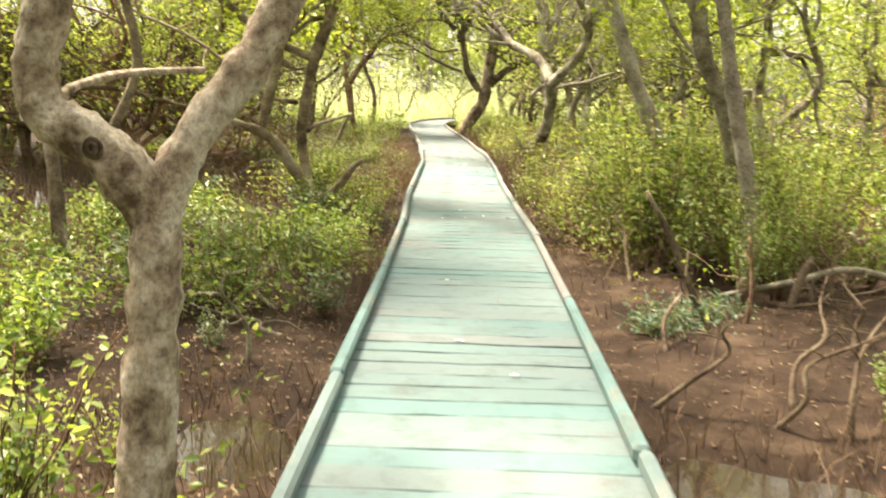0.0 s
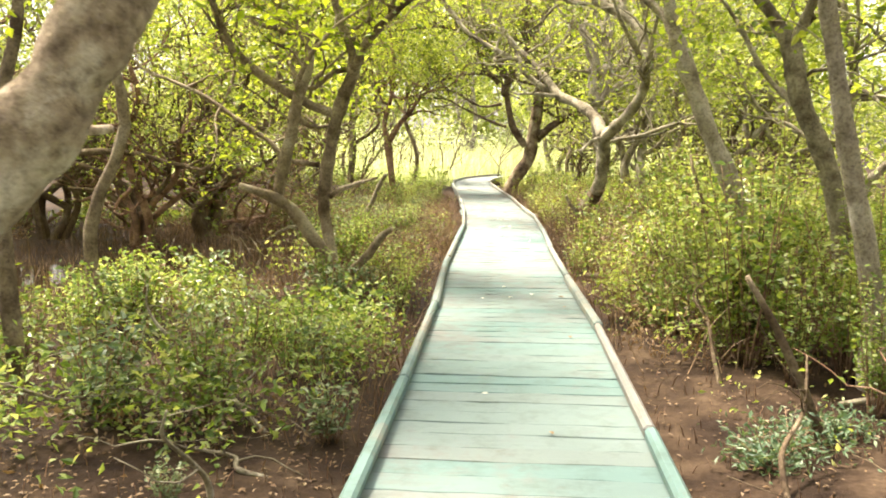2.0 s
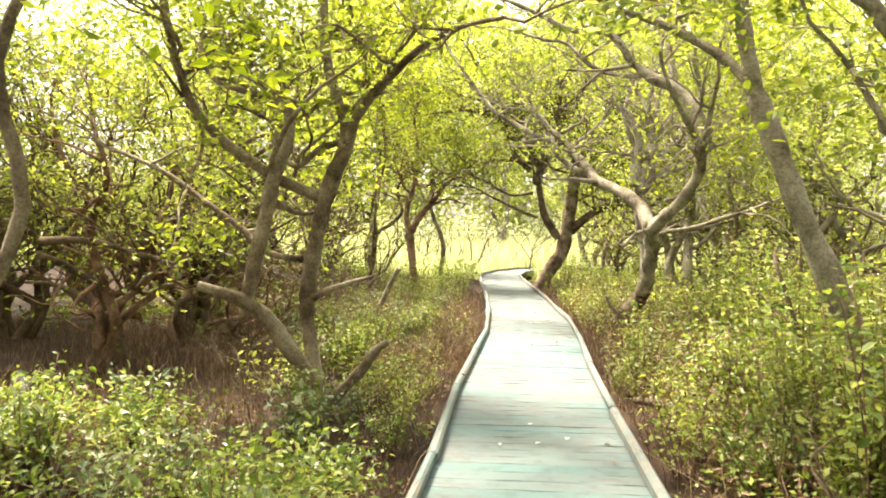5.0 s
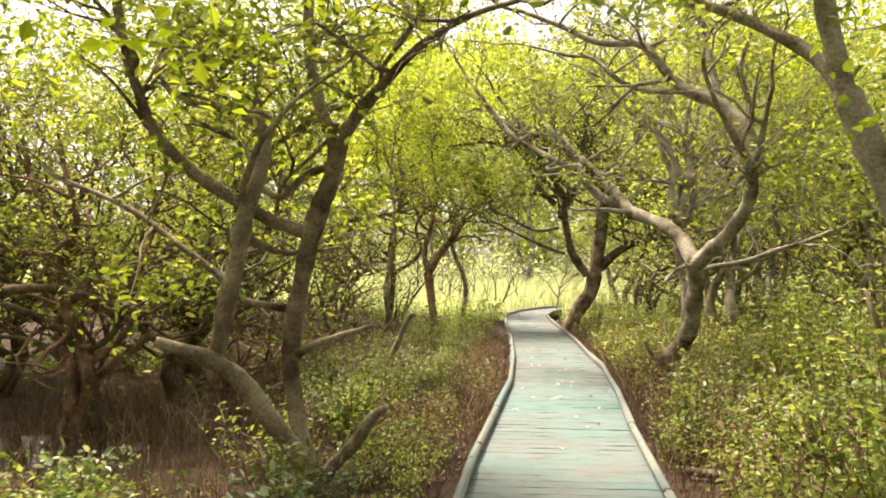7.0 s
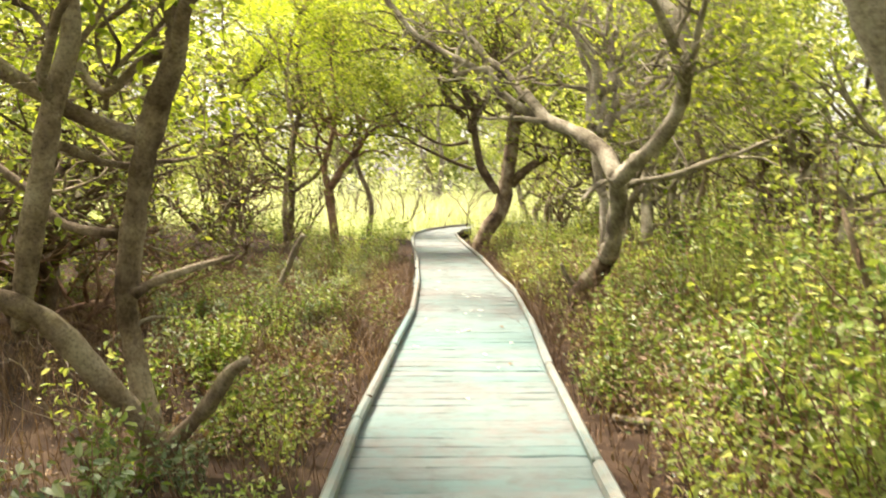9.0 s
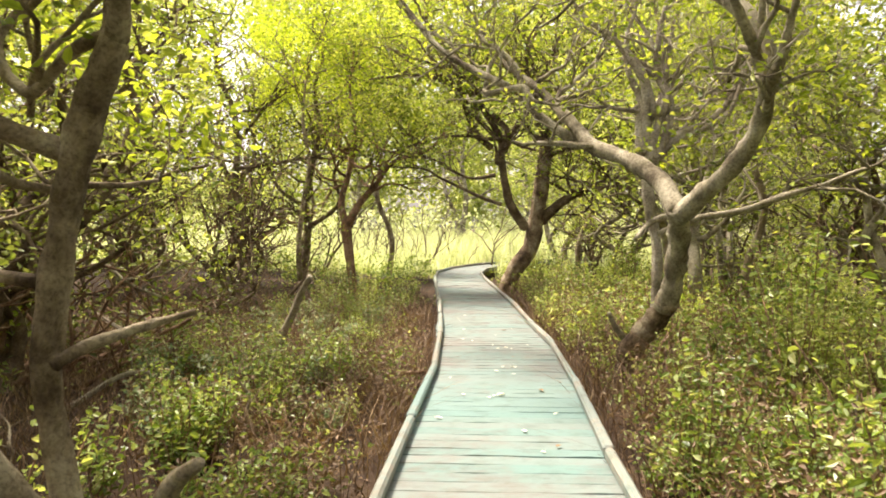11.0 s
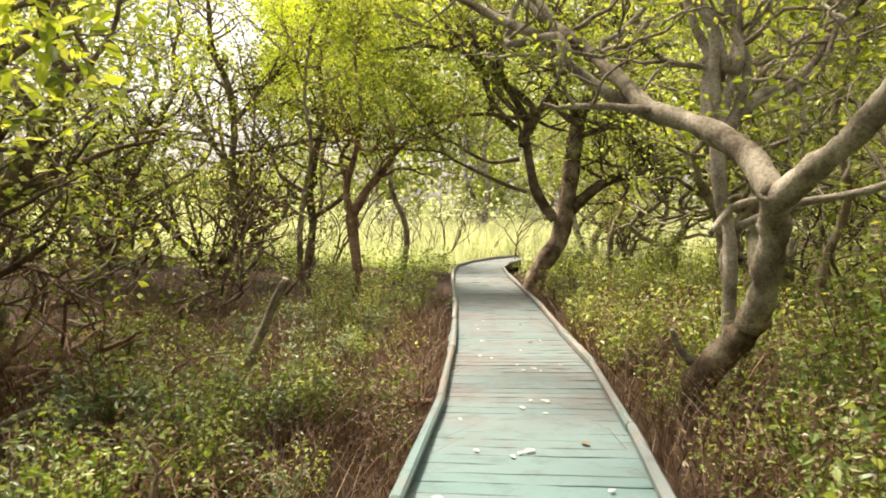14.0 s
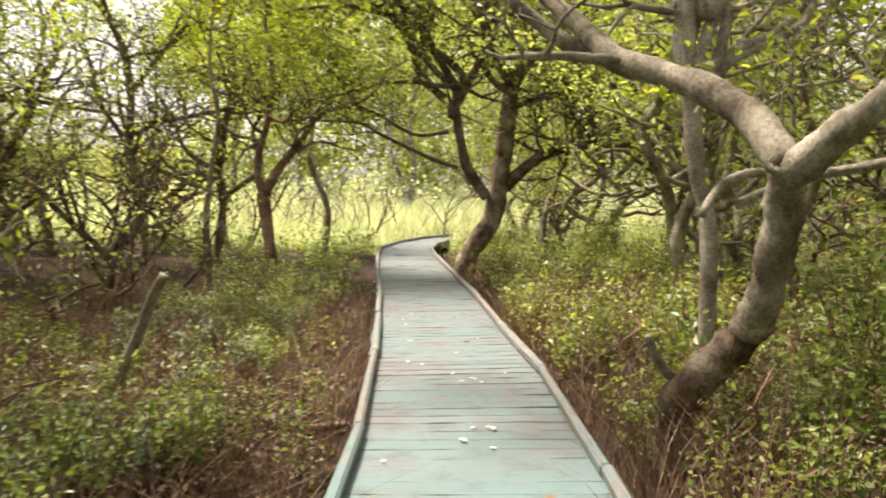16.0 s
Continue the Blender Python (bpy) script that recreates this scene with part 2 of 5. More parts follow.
class Shape:
    """Collects tubes into one mesh."""

    def __init__(self):
        self.v, self.f, self.count = [], [], 0

    def tube(self, line, radii, sides=6, rough=0.0, r=None):
        line, radii = np.asarray(line, float), np.maximum(np.asarray(radii, float), 0.002)
        way = np.gradient(line, axis=0)
        way /= np.linalg.norm(way, axis=1)[:, None] + 1e-9
        up = np.array([0.31, 0.95, 0.1]) if abs(way[0][1]) < 0.8 else np.array([1.0, 0.1, 0.2])
        angles = np.arange(sides) * 2 * np.pi / sides
        rings = []
        for p, w, rad in zip(line, way, radii):
            a = np.cross(w, up)
            a /= np.linalg.norm(a) + 1e-9
            b = np.cross(w, a)
            k = rad * (1 + (rough * (r.random(sides) - 0.5) * 2 if rough else 0))
            rings.append(p + (np.cos(angles) * k)[:, None] * a + (np.sin(angles) * k)[:, None] * b)
        start = self.count
        self.v.extend(np.vstack(rings).tolist())
        n = len(line)
        for i in range(n - 1):
            o = start + i * sides
            for j in range(sides):
                j2 = (j + 1) % sides
                self.f.append((o + j, o + j2, o + sides + j2, o + sides + j))
        self.f.append(tuple(start + j for j in reversed(range(sides))))
        self.f.append(tuple(start + (n - 1) * sides + j for j in range(sides)))
        self.count += n * sides

    def mesh(self, name, smooth=True):
        return mesh_of(name, self.v, self.f, smooth)


def leaf_arrays(centres, size, r, up=0.55, slim=0.5, flat=0.6, oval=False):
    """Folded leaves round the centres: two faces each, hinged on the midrib; oval ones have a rounded edge."""
    c = np.asarray(centres, float)
    n = len(c)
    axis = r.normal(size=(n, 3))
    axis[:, 2] *= flat
    axis[:, 2] += 0.15
    axis /= np.linalg.norm(axis, axis=1)[:, None]
    norm = r.normal(size=(n, 3)) * (1 - up) + np.array([0, 0, 1.0]) * up
    side = np.cross(axis, norm)
    side /= np.linalg.norm(side, axis=1)[:, None] + 1e-9
    norm = np.cross(side, axis)
    ln = (size * (0.55 + 0.8 * r.random(n)))[:, None]
    w = ln * slim * (0.8 + 0.4 * r.random((n, 1)))
    if oval:
        v = np.empty((n, 6, 3))
        v[:, 0] = c - axis * ln * 0.5
        v[:, 3] = c + axis * ln * 0.5 - norm * ln * 0.12
        for k, s in ((1, 1), (5, -1)):
            v[:, k] = c - axis * ln * 0.2 + side * w * 0.48 * s + norm * w * 0.16
        for k, s in ((2, 1), (4, -1)):
            v[:, k] = c + axis * ln * 0.22 + side * w * 0.42 * s + norm * (w * 0.14 - ln * 0.03)
        o = np.arange(n)[:, None] * 6
        f = np.stack([o + np.array([0, 1, 2, 3]), o + np.array([0, 3, 4, 5])], axis=1).reshape(-1, 4)
        return v.reshape(-1, 3), f
    v = np.empty((n, 4, 3))
    v[:, 0] = c - axis * ln * 0.5
    v[:, 1] = c + side * w * 0.5 + norm * w * 0.18
    v[:, 2] = c + axis * ln * 0.5 - norm * ln * 0.10
    v[:, 3] = c - side * w * 0.5 + norm * w * 0.18
    o = np.arange(n)[:, None] * 4
    f = np.stack([o + np.array([0, 1, 2]), o + np.array([0, 2, 3])], axis=1).reshape(-1, 3)
    return v.reshape(-1, 3), f


def grow(shape, tips, start, way, length, radius, level, r, lift=0.25, spread=0.9, own=None):
    """A crooked branch with side branches; the leaf places are collected in tips. own: the shape for the branch itself."""
    steps = 7 if level > 0 else 5
    curl = r.normal(size=3) * 0.16
    p, d = np.array(start, float), np.array(way, float)
    d /= np.linalg.norm(d)
    line, radii = [p.copy()], [radius]
    for i in range(steps):
        if i % 3 == 2:
            curl = r.normal(size=3) * 0.16
        d = d + curl + r.normal(size=3) * 0.26
        d[2] += lift * 0.22
        d /= np.linalg.norm(d)
        p = p + d * length / steps
        line.append(p.copy())
        radii.append(radius * (1 - 0.7 * (i + 1) / steps))
        if level > 0 and i >= 1:
            if r.random() < 0.62:
                side = r.normal(size=3) * spread
                side[2] = abs(side[2]) * 0.5 + lift * 0.4
                grow(shape, tips, p, d * 0.7 + side, length * (0.5 + 0.25 * r.random()), radii[-1] * 0.7, level - 1, r, lift, spread)
        if level == 0 and i >= 1:
            tips.append(p.copy())
    if level > 0:
        tips.append(p.copy())
    (own or shape).tube(line, radii, 4 if radius < 0.02 else 6)


def branch(root, bark, twigs, *rest):
    own = Shape()
    grow(twigs, *rest, own=own)
    part("branch", own.mesh("branch"), bark, root)


def crown_points(tips, count, scatter, r, base=None):
    """Leaf places round the twigs, none in the clear space over the boards."""
    t = np.array(tips)
    weight = r.gamma(0.8, size=len(t)) + 0.05
    p = t[r.choice(len(t), count, p=weight / weight.sum())] + r.normal(size=(count, 3)) * np.array([scatter, scatter, scatter * 0.7])
    if base is not None:
        w = p + base
        p = p[(np.abs(w[:, 0] - deck_x(w[:, 1])) > 1.1) | (w[:, 2] > 2.55)]
    return p


def traced_tree(name, label, limbs, bark, seed, leaves, leaf_size, leaf_mat, lift=0.3, twig=1.0, from_part=0.35, scatter=0.16, level=2, category="tree", knots=(), trunk_bark=None):
    """A tree whose trunk and main limbs follow given lines of (x, y, z, radius); finer branches grow from these."""
    r = np.random.default_rng(seed)
    base = np.array(limbs[0][1][0][:3])
    base[2] = GROUND
    root = thing(name, base, label, category)
    twigs, tips = Shape(), []
    for kind, points in limbs:
        p = np.array(points)
        if points is limbs[0][1] and p[0, 2] > GROUND - 0.05:
            foot = p[0].copy()
            foot[2], foot[3] = GROUND - 0.08, foot[3] * 1.15
            p = np.vstack([foot, p])
        if kind == "trunk":
            last = p[-1].copy()
            last[:3] += (p[-1, :3] - p[-2, :3]) / np.linalg.norm(p[-1, :3] - p[-2, :3]) * p[-1, 3] * 0.8
            last[3] *= 0.45
            p = np.vstack([p, last])
        s = smooth_line(p, 6)
        s[:, :3] -= base
        shape = Shape()
        swell = 1 + 0.075 * np.interp(np.arange(len(s)) * 0.45, np.arange(60), r.normal(size=60))
        shape.tube(s[:, :3], s[:, 3] * swell, 12, 0.09, r)
        limb = part(kind if kind != "bare_limb" else "limb", shape.mesh(kind), (trunk_bark or bark) if kind == "trunk" else bark, root)
        if kind in ("trunk", "stump", "bare_limb"):
            continue
        first = int(len(s) * from_part)
        span = np.linalg.norm(s[-1, :3] - s[first, :3])
        for k in range(max(2, int(span * 3.0 * twig))):
            at = s[r.integers(first, len(s))]
            side = r.normal(size=3)
            side[2] = side[2] * 0.45 + 0.45
            branch(limb, bark, twigs, tips, at[:3], side, (0.7 + 0.7 * r.random()) * (0.75 + 0.3 * twig), at[3] * 0.5 + 0.004, level - 1, r, lift)
        branch(limb, bark, twigs, tips, s[-1, :3], s[-1, :3] - s[-3, :3], 1.3, s[-1, 3], level, r, lift)
    tagged(part("branchwork", twigs.mesh("branchwork"), bark, root), kind="stuff")
    v, f = leaf_arrays(crown_points(tips, leaves, scatter, r, base), leaf_size, r, oval=True)
    tagged(part("crown", mesh_of("crown", v, f), leaf_mat, root, "small oval leaves in loose clusters"), kind="stuff")
    for x, y, z, size in knots:
        shape = Shape()
        for q, d in ((1.0, 0.0), (0.55, 0.35)):
            ring = [(math.cos(a) * size * q, -size * d, math.sin(a) * size * 1.15 * q) for a in np.linspace(0, 6.283, 12)]
            shape.tube(np.array(ring) + np.array([x, y, z]) - base, np.full(12, size * 0.3), 6, 0.1, r)
        part("knot", shape.mesh("knot"), BARK_DARK, root, "dark round branch scar")
    return root


# ---- ground ----
def ground_height(x, y):
    z = 0.035 * np.sin(x * 1.3 + 0.7 * y) + 0.03 * np.sin(y * 1.9 - x * 0.8) + 0.02 * np.sin(x * 4.1) * np.sin(y * 3.7)
    pool = np.exp(-((x + 1.0) ** 2 / 0.35 + (y - 3.9) ** 2 / 0.5)) + np.exp(-((x - 1.5) ** 2 / 0.5 + (y - 3.0) ** 2 / 0.8))
    pool = pool + np.exp(-((x + 5.5) ** 2 / 3.0 + (y - 12.5) ** 2 / 2.5))
    bank = 0.45 / (1 + np.exp(-(y - 22.5) / 1.6)) / (1 + np.exp((x + 5.0) / 0.7)) / (1 + np.exp((y - 36) / 1.5)) / (1 + np.exp(-(x + 16) / 1.0))
    return GROUND + z + bank - 0.22 * np.minimum(pool, 1)


gx = np.concatenate([np.linspace(-400, -16, 14), np.linspace(-15, 15, 121), np.linspace(16, 400, 14)])
gy = np.concatenate([np.linspace(-300, -6, 10), np.linspace(-5, 45, 201), np.linspace(46, 500, 16)])
GX, GY = np.meshgrid(gx, gy)
inside = np.exp(-(np.maximum(np.abs(GX) - 14, 0) / 6) ** 2 - (np.maximum(np.abs(GY - 20) - 24, 0) / 8) ** 2)
GZ = GROUND + (ground_height(GX, GY) - GROUND) * inside
gv = np.stack([GX, GY, GZ], -1).reshape(-1, 3)
w_ = len(gx)
gi = (np.arange(len(gy) - 1)[:, None] * w_ + np.arange(w_ - 1)).reshape(-1)
ground = new("ground", mesh_of("ground", gv, np.stack([gi, gi + 1, gi + w_ + 1, gi + w_], -1), True))
ground.data.materials.append(MUD)
tagged(ground, "dark brown swamp mud with leaf litter", "ground", kind="structure")


def pool_of(name, cx, cy, rx, ry, z, label):
    a = np.linspace(0, 2 * np.pi, 28, endpoint=False)
    k = 1 + 0.18 * np.sin(3 * a + cx) + 0.1 * np.sin(5 * a + cy)
    v = [(cx + rx * q * math.cos(t), cy + ry * q * math.sin(t), z) for t, q in zip(a, k)]
    me = mesh_of(name, v, [tuple(range(28))])
    me.materials.append(WATER)
    return tagged(new(name, me), label, "water", kind="structure")


pool_of("water", -1.0, 3.9, 0.55, 0.75, GROUND - 0.10, "shallow dark swamp puddle beside the boardwalk")
pool_of("water", 1.55, 3.0, 0.7, 0.9, GROUND - 0.10, "shallow dark swamp puddle with sky glints")
pool_of("water", -5.5, 12.5, 1.7, 1.5, GROUND - 0.11, "still dark pool under the mangroves")

# ---- boardwalk ----
DECK_Y = [-4.0, 2.8, 4.5, 8.0, 11.5, 15.0, 17.2, 19.4, 22.0, 30.5, 33.0, 35.0]
DECK_X = [-0.02, 0.145, 0.18, 0.27, 0.23, 0.295, 0.30, 0.17, 0.06, -0.49, -0.52, -0.26]
LINE = [(x, y) for x, y in zip(DECK_X, DECK_Y)] + [(0.5, 37.5), (2.2, 40.0), (5.0, 42.5), (9.0, 44.5)]
HALF = 0.685
deck_line = smooth_line(LINE, 8)
run = np.concatenate([[0], np.cumsum(np.linalg.norm(np.diff(deck_line, axis=0), axis=1))])


def deck_at(s):
    x, y = np.interp(s, run, deck_line[:, 0]), np.interp(s, run, deck_line[:, 1])
    x2, y2 = np.interp(s + 0.05, run, deck_line[:, 0]), np.interp(s + 0.05, run, deck_line[:, 1])
    x1, y1 = np.interp(s - 0.05, run, deck_line[:, 0]), np.interp(s - 0.05, run, deck_line[:, 1])
    return x, y, math.atan2(-(x2 - x1), y2 - y1)


def deck_x(y):
    return np.interp(y, deck_line[:, 1], deck_line[:, 0])


boardwalk = thing("boardwalk", (0, 0, 0), "weathered timber boardwalk with worn pale green paint", "boardwalk", kind="structure")


def box_mesh(name, lx, ly, lz, bevel, r=None, ragged=0.0, cuts=1):
    bm = bmesh.new()
    bmesh.ops.create_cube(bm, size=1)
    bmesh.ops.scale(bm, vec=(lx, ly, lz), verts=bm.verts)
    if cuts > 1:
        edges = [e for e in bm.edges if abs(e.verts[0].co.x - e.verts[1].co.x) > lx * 0.5]
        bmesh.ops.subdivide_edges(bm, edges=edges, cuts=cuts)
    if r is not None and ragged:
        for v in bm.verts:
            v.co.y += r.normal() * ragged
            v.co.x += r.normal() * ragged
            v.co.z += r.normal() * ragged * 0.4
    if bevel:
        bmesh.ops.bevel(bm, geom=[e for e in bm.edges if len(e.link_faces) == 2 and e.calc_face_angle(0) > 1.0], offset=bevel, segments=1, affect="EDGES")
    me = bpy.data.meshes.new(name)
    bm.to_mesh(me)
    bm.free()
    return me


def bearers(side):
    for k in range(int(run[-1] / 2.4)):
        x, y, a = deck_at(k * 2.4 + 1.2)
        ob = part("bearer", BEARER, BARK_DARK, boardwalk)
        ob.matrix_basis = pose(x, y, -0.10, 0, 0, math.degrees(a)) @ pose(side * 0.5, 0, 0)
        x, y, a = deck_at(k * 2.4)
        ob = part("post", POST, BARK_DARK, boardwalk)
        ob.matrix_basis = pose(x, y, -0.22, 0, 0, math.degrees(a)) @ pose(side * 0.58, 0, 0)


BEARER = box_mesh("bearer", 0.09, 2.42, 0.12, 0.006)
POST = box_mesh("post", 0.10, 0.10, 0.36, 0.008)
KERB_RAILS = [box_mesh("kerb_rail", 0.064, 2.39, 0.074, 0.016, rng, 0.006) for _ in range(4)]
for side in (-1, 1):
    bearers(side)
    step = 2.4
    for k in range(int(run[-1] / step)):
        s = k * step + (1.1 if side > 0 else 1.9)
        # each rail is sawn so that it meets the next at the bend
        (x0, y0, a0), (x1, y1, a1) = deck_at(s - step / 2), deck_at(s + step / 2)
        off = side * (HALF - 0.045)
        p0 = Vector((x0 + math.cos(a0) * off, y0 + math.sin(a0) * off, 0))
        p1 = Vector((x1 + math.cos(a1) * off, y1 + math.sin(a1) * off, 0))
        mid, d = (p0 + p1) / 2, p1 - p0
        ob = part("kerb_rail", KERB_RAILS[k % 4], KERB, boardwalk)
        ob.matrix_basis = pose(mid.x, mid.y, 0.045, rng.normal() * 0.15, rng.normal() * 1.5, math.degrees(math.atan2(-d.x, d.y)) + rng.normal() * 0.25) @ Matrix.Diagonal((1, d.length / 2.4, 1, 1))

PLANKS = [box_mesh("plank", 2 * HALF - 0.02, 0.176, 0.035, 0.003, rng, 0.0042, 7) for _ in range(8)]
PITCH = 0.18
for k in range(int((run[-1] - 0.2) / PITCH)):
    x, y, a = deck_at(0.1 + k * PITCH)
    ob = part("plank", PLANKS[k % 8 if rng.random() < 0.5 else int(rng.integers(8))], BOARD, boardwalk)
    turn = 180 if rng.random() < 0.5 else 0
    gap = 1.02 if rng.random() < 0.6 else 0.91 + 0.06 * rng.random()
    ob.matrix_basis = pose(x + rng.normal() * 0.006, y, -0.0175 - 0.003 * rng.random(), rng.normal() * 0.5, rng.normal() * 0.12, math.degrees(a) + turn + rng.normal() * 0.22) @ Matrix.Diagonal((1, gap, 1, 1))

# ---- the large mangroves beside the walk ----
KNOTS = [(-0.95, 2.52, 1.13, 0.022), (-1.0, 2.50, 1.20, 0.024)]
grown = []
grown.append(("trunk", [(-0.90, 2.50, -0.01, 0.101), (-0.89, 2.52, 0.17, 0.090), (-0.87, 2.55, 0.55, 0.081), (-0.86, 2.58, 0.79, 0.077), (-0.86, 2.60, 0.96, 0.077)]))
grown.append(("limb", [(-0.86, 2.60, 0.97, 0.070), (-0.94, 2.59, 1.12, 0.086), (-1.04, 2.58, 1.22, 0.075), (-1.15, 2.57, 1.29, 0.071), (-1.18, 2.56, 1.41, 0.070), (-1.13, 2.54, 1.58, 0.065), (-1.10, 2.53, 1.75, 0.061), (-1.12, 2.52, 1.94, 0.054), (-1.16, 2.51, 2.22, 0.043), (-1.12, 2.50, 2.53, 0.030)]))
grown.append(("limb", [(-0.86, 2.60, 0.96, 0.070), (-0.81, 2.65, 1.13, 0.063), (-0.72, 2.70, 1.29, 0.064), (-0.61, 2.75, 1.44, 0.066), (-0.52, 2.80, 1.62, 0.065), (-0.43, 2.85, 1.81, 0.058), (-0.36, 2.90, 2.04, 0.047), (-0.35, 2.95, 2.39, 0.040), (-0.43, 3.00, 2.76, 0.029)]))
grown.append(("bare_limb", [(-1.14, 2.60, 1.34, 0.015), (-1.27, 3.13, 1.38, 0.016), (-1.30, 3.67, 1.42, 0.017), (-1.14, 4.20, 1.45, 0.014)]))
traced_tree("forked_mangrove", "mangrove with mottled pinkish-grey bark forking at waist height", grown, BARK_MOTTLED, 11, 6000, 0.075, LEAF_CANOPY, from_part=0.8, twig=1.0, knots=KNOTS)
grown = []
grown.append(("trunk", [(-1.68, 11.30, -0.17, 0.085), (-1.76, 11.27, 0.31, 0.071), (-1.80, 11.23, 0.74, 0.067), (-1.74, 11.20, 1.18, 0.070), (-1.65, 11.17, 1.60, 0.073), (-1.55, 11.13, 1.90, 0.070), (-1.43, 11.10, 2.15, 0.066)]))
grown.append(("limb", [(-1.64, 11.20, 1.71, 0.053), (-1.95, 11.14, 1.83, 0.049), (-2.28, 11.09, 2.02, 0.046), (-2.60, 11.03, 2.27, 0.042), (-2.79, 10.97, 2.52, 0.038), (-2.90, 10.91, 2.83, 0.042), (-2.99, 10.86, 3.24, 0.038), (-3.03, 10.80, 3.69, 0.031)]))
grown.append(("limb", [(-1.41, 11.10, 2.19, 0.048), (-1.24, 10.80, 2.46, 0.043), (-0.91, 10.50, 2.72, 0.034), (-0.62, 10.20, 2.88, 0.026), (-0.30, 9.90, 2.95, 0.019), (0.01, 9.60, 2.94, 0.013)]))
grown.append(("limb", [(-1.46, 11.10, 2.07, 0.055), (-1.46, 11.20, 2.38, 0.046), (-1.60, 11.30, 2.74, 0.047), (-1.70, 11.40, 3.17, 0.047), (-1.74, 11.50, 3.74, 0.041)]))
grown.append(("limb", [(-1.39, 11.10, 2.23, 0.031), (-1.70, 11.28, 2.17, 0.032), (-1.98, 11.45, 2.02, 0.029), (-2.23, 11.62, 2.27, 0.027), (-2.14, 11.80, 2.57, 0.023)]))
grown.append(("limb", [(-1.86, 11.30, 1.15, 0.036), (-2.24, 11.40, 1.21, 0.033), (-2.51, 11.50, 1.43, 0.030), (-2.89, 11.60, 1.67, 0.027), (-3.34, 11.70, 1.96, 0.023), (-3.96, 11.80, 2.22, 0.016)]))
grown.append(("bare_limb", [(-1.59, 11.20, -0.20, 0.073), (-1.71, 11.08, 0.08, 0.076), (-1.89, 10.96, 0.37, 0.074), (-2.08, 10.84, 0.67, 0.065), (-2.30, 10.72, 0.83, 0.055), (-2.59, 10.60, 0.94, 0.039)]))
grown.append(("limb", [(-2.26, 10.85, 0.65, 0.055), (-2.20, 10.81, 0.92, 0.062), (-2.14, 10.78, 1.19, 0.066), (-2.06, 10.74, 1.46, 0.065), (-1.98, 10.71, 1.81, 0.061), (-1.84, 10.67, 2.20, 0.050), (-1.85, 10.64, 2.46, 0.039), (-2.15, 10.60, 2.58, 0.025)]))
grown.append(("stump", [(-1.65, 11.20, -0.27, 0.067), (-1.45, 11.10, -0.03, 0.055), (-1.25, 11.00, 0.18, 0.048), (-1.10, 10.90, 0.38, 0.044), (-0.97, 10.80, 0.48, 0.023)]))
grown.append(("bare_limb", [(-1.70, 11.10, 0.81, 0.033), (-1.62, 11.23, 0.87, 0.029), (-1.46, 11.37, 0.93, 0.025), (-1.22, 11.50, 1.00, 0.015)]))
grown.append(("limb", [(-2.25, 11.60, 3.17, 0.019), (-2.49, 11.68, 3.29, 0.018), (-2.76, 11.75, 3.40, 0.017), (-2.89, 11.82, 3.63, 0.015), (-2.96, 11.90, 3.88, 0.013)]))
grown.append(("limb", [(-1.42, 11.20, 2.53, 0.026), (-1.68, 11.35, 2.60, 0.024), (-1.86, 11.50, 2.54, 0.021), (-2.09, 11.65, 2.44, 0.018), (-2.15, 11.80, 2.29, 0.015)]))
grown.append(("limb", [(-2.00, 11.50, 1.92, 0.018), (-1.92, 11.40, 2.12, 0.017), (-1.69, 11.30, 2.29, 0.015), (-1.44, 11.20, 2.48, 0.013)]))
grown.append(("limb", [(-2.92, 11.00, 2.79, 0.016), (-2.83, 11.13, 3.03, 0.014), (-2.80, 11.27, 3.31, 0.012), (-2.91, 11.40, 3.62, 0.010)]))
traced_tree("mangrove", "many-limbed grey mangrove with a broken stump at its foot", grown, BARK_BROWN, 12, 10000, 0.075, LEAF_CANOPY, twig=1.0, level=3, scatter=0.12)
grown = []
grown.append(("trunk", [(-7.55, 25.40, 0.17, 0.147), (-7.38, 25.40, 0.68, 0.133), (-7.16, 25.40, 1.30, 0.119), (-6.91, 25.40, 1.95, 0.105), (-7.03, 25.40, 2.40, 0.093), (-7.23, 25.40, 2.77, 0.080), (-7.46, 25.40, 3.06, 0.068)]))
grown.append(("limb", [(-6.91, 25.40, 1.95, 0.066), (-6.52, 25.36, 2.63, 0.058), (-6.24, 25.32, 3.21, 0.050), (-5.92, 25.28, 3.78, 0.042), (-5.97, 25.24, 4.33, 0.035), (-5.76, 25.20, 4.97, 0.027)]))
grown.append(("limb", [(-7.19, 25.40, 2.69, 0.061), (-7.60, 25.30, 3.20, 0.054), (-7.95, 25.20, 3.78, 0.045), (-8.28, 25.10, 4.11, 0.037), (-8.57, 25.00, 4.58, 0.029)]))
grown.append(("limb", [(-7.01, 25.40, 2.12, 0.072), (-7.71, 25.00, 1.81, 0.061), (-8.10, 24.60, 1.28, 0.049), (-8.36, 24.20, 0.98, 0.038)]))
grown.append(("limb", [(-7.35, 25.40, 2.94, 0.051), (-6.69, 25.53, 2.99, 0.041), (-5.98, 25.67, 2.89, 0.031), (-5.20, 25.80, 2.75, 0.022)]))
grown.append(("limb", [(-7.30, 25.40, 2.88, 0.050), (-7.21, 25.47, 3.52, 0.041), (-6.91, 25.53, 4.14, 0.032), (-7.04, 25.60, 4.77, 0.023)]))
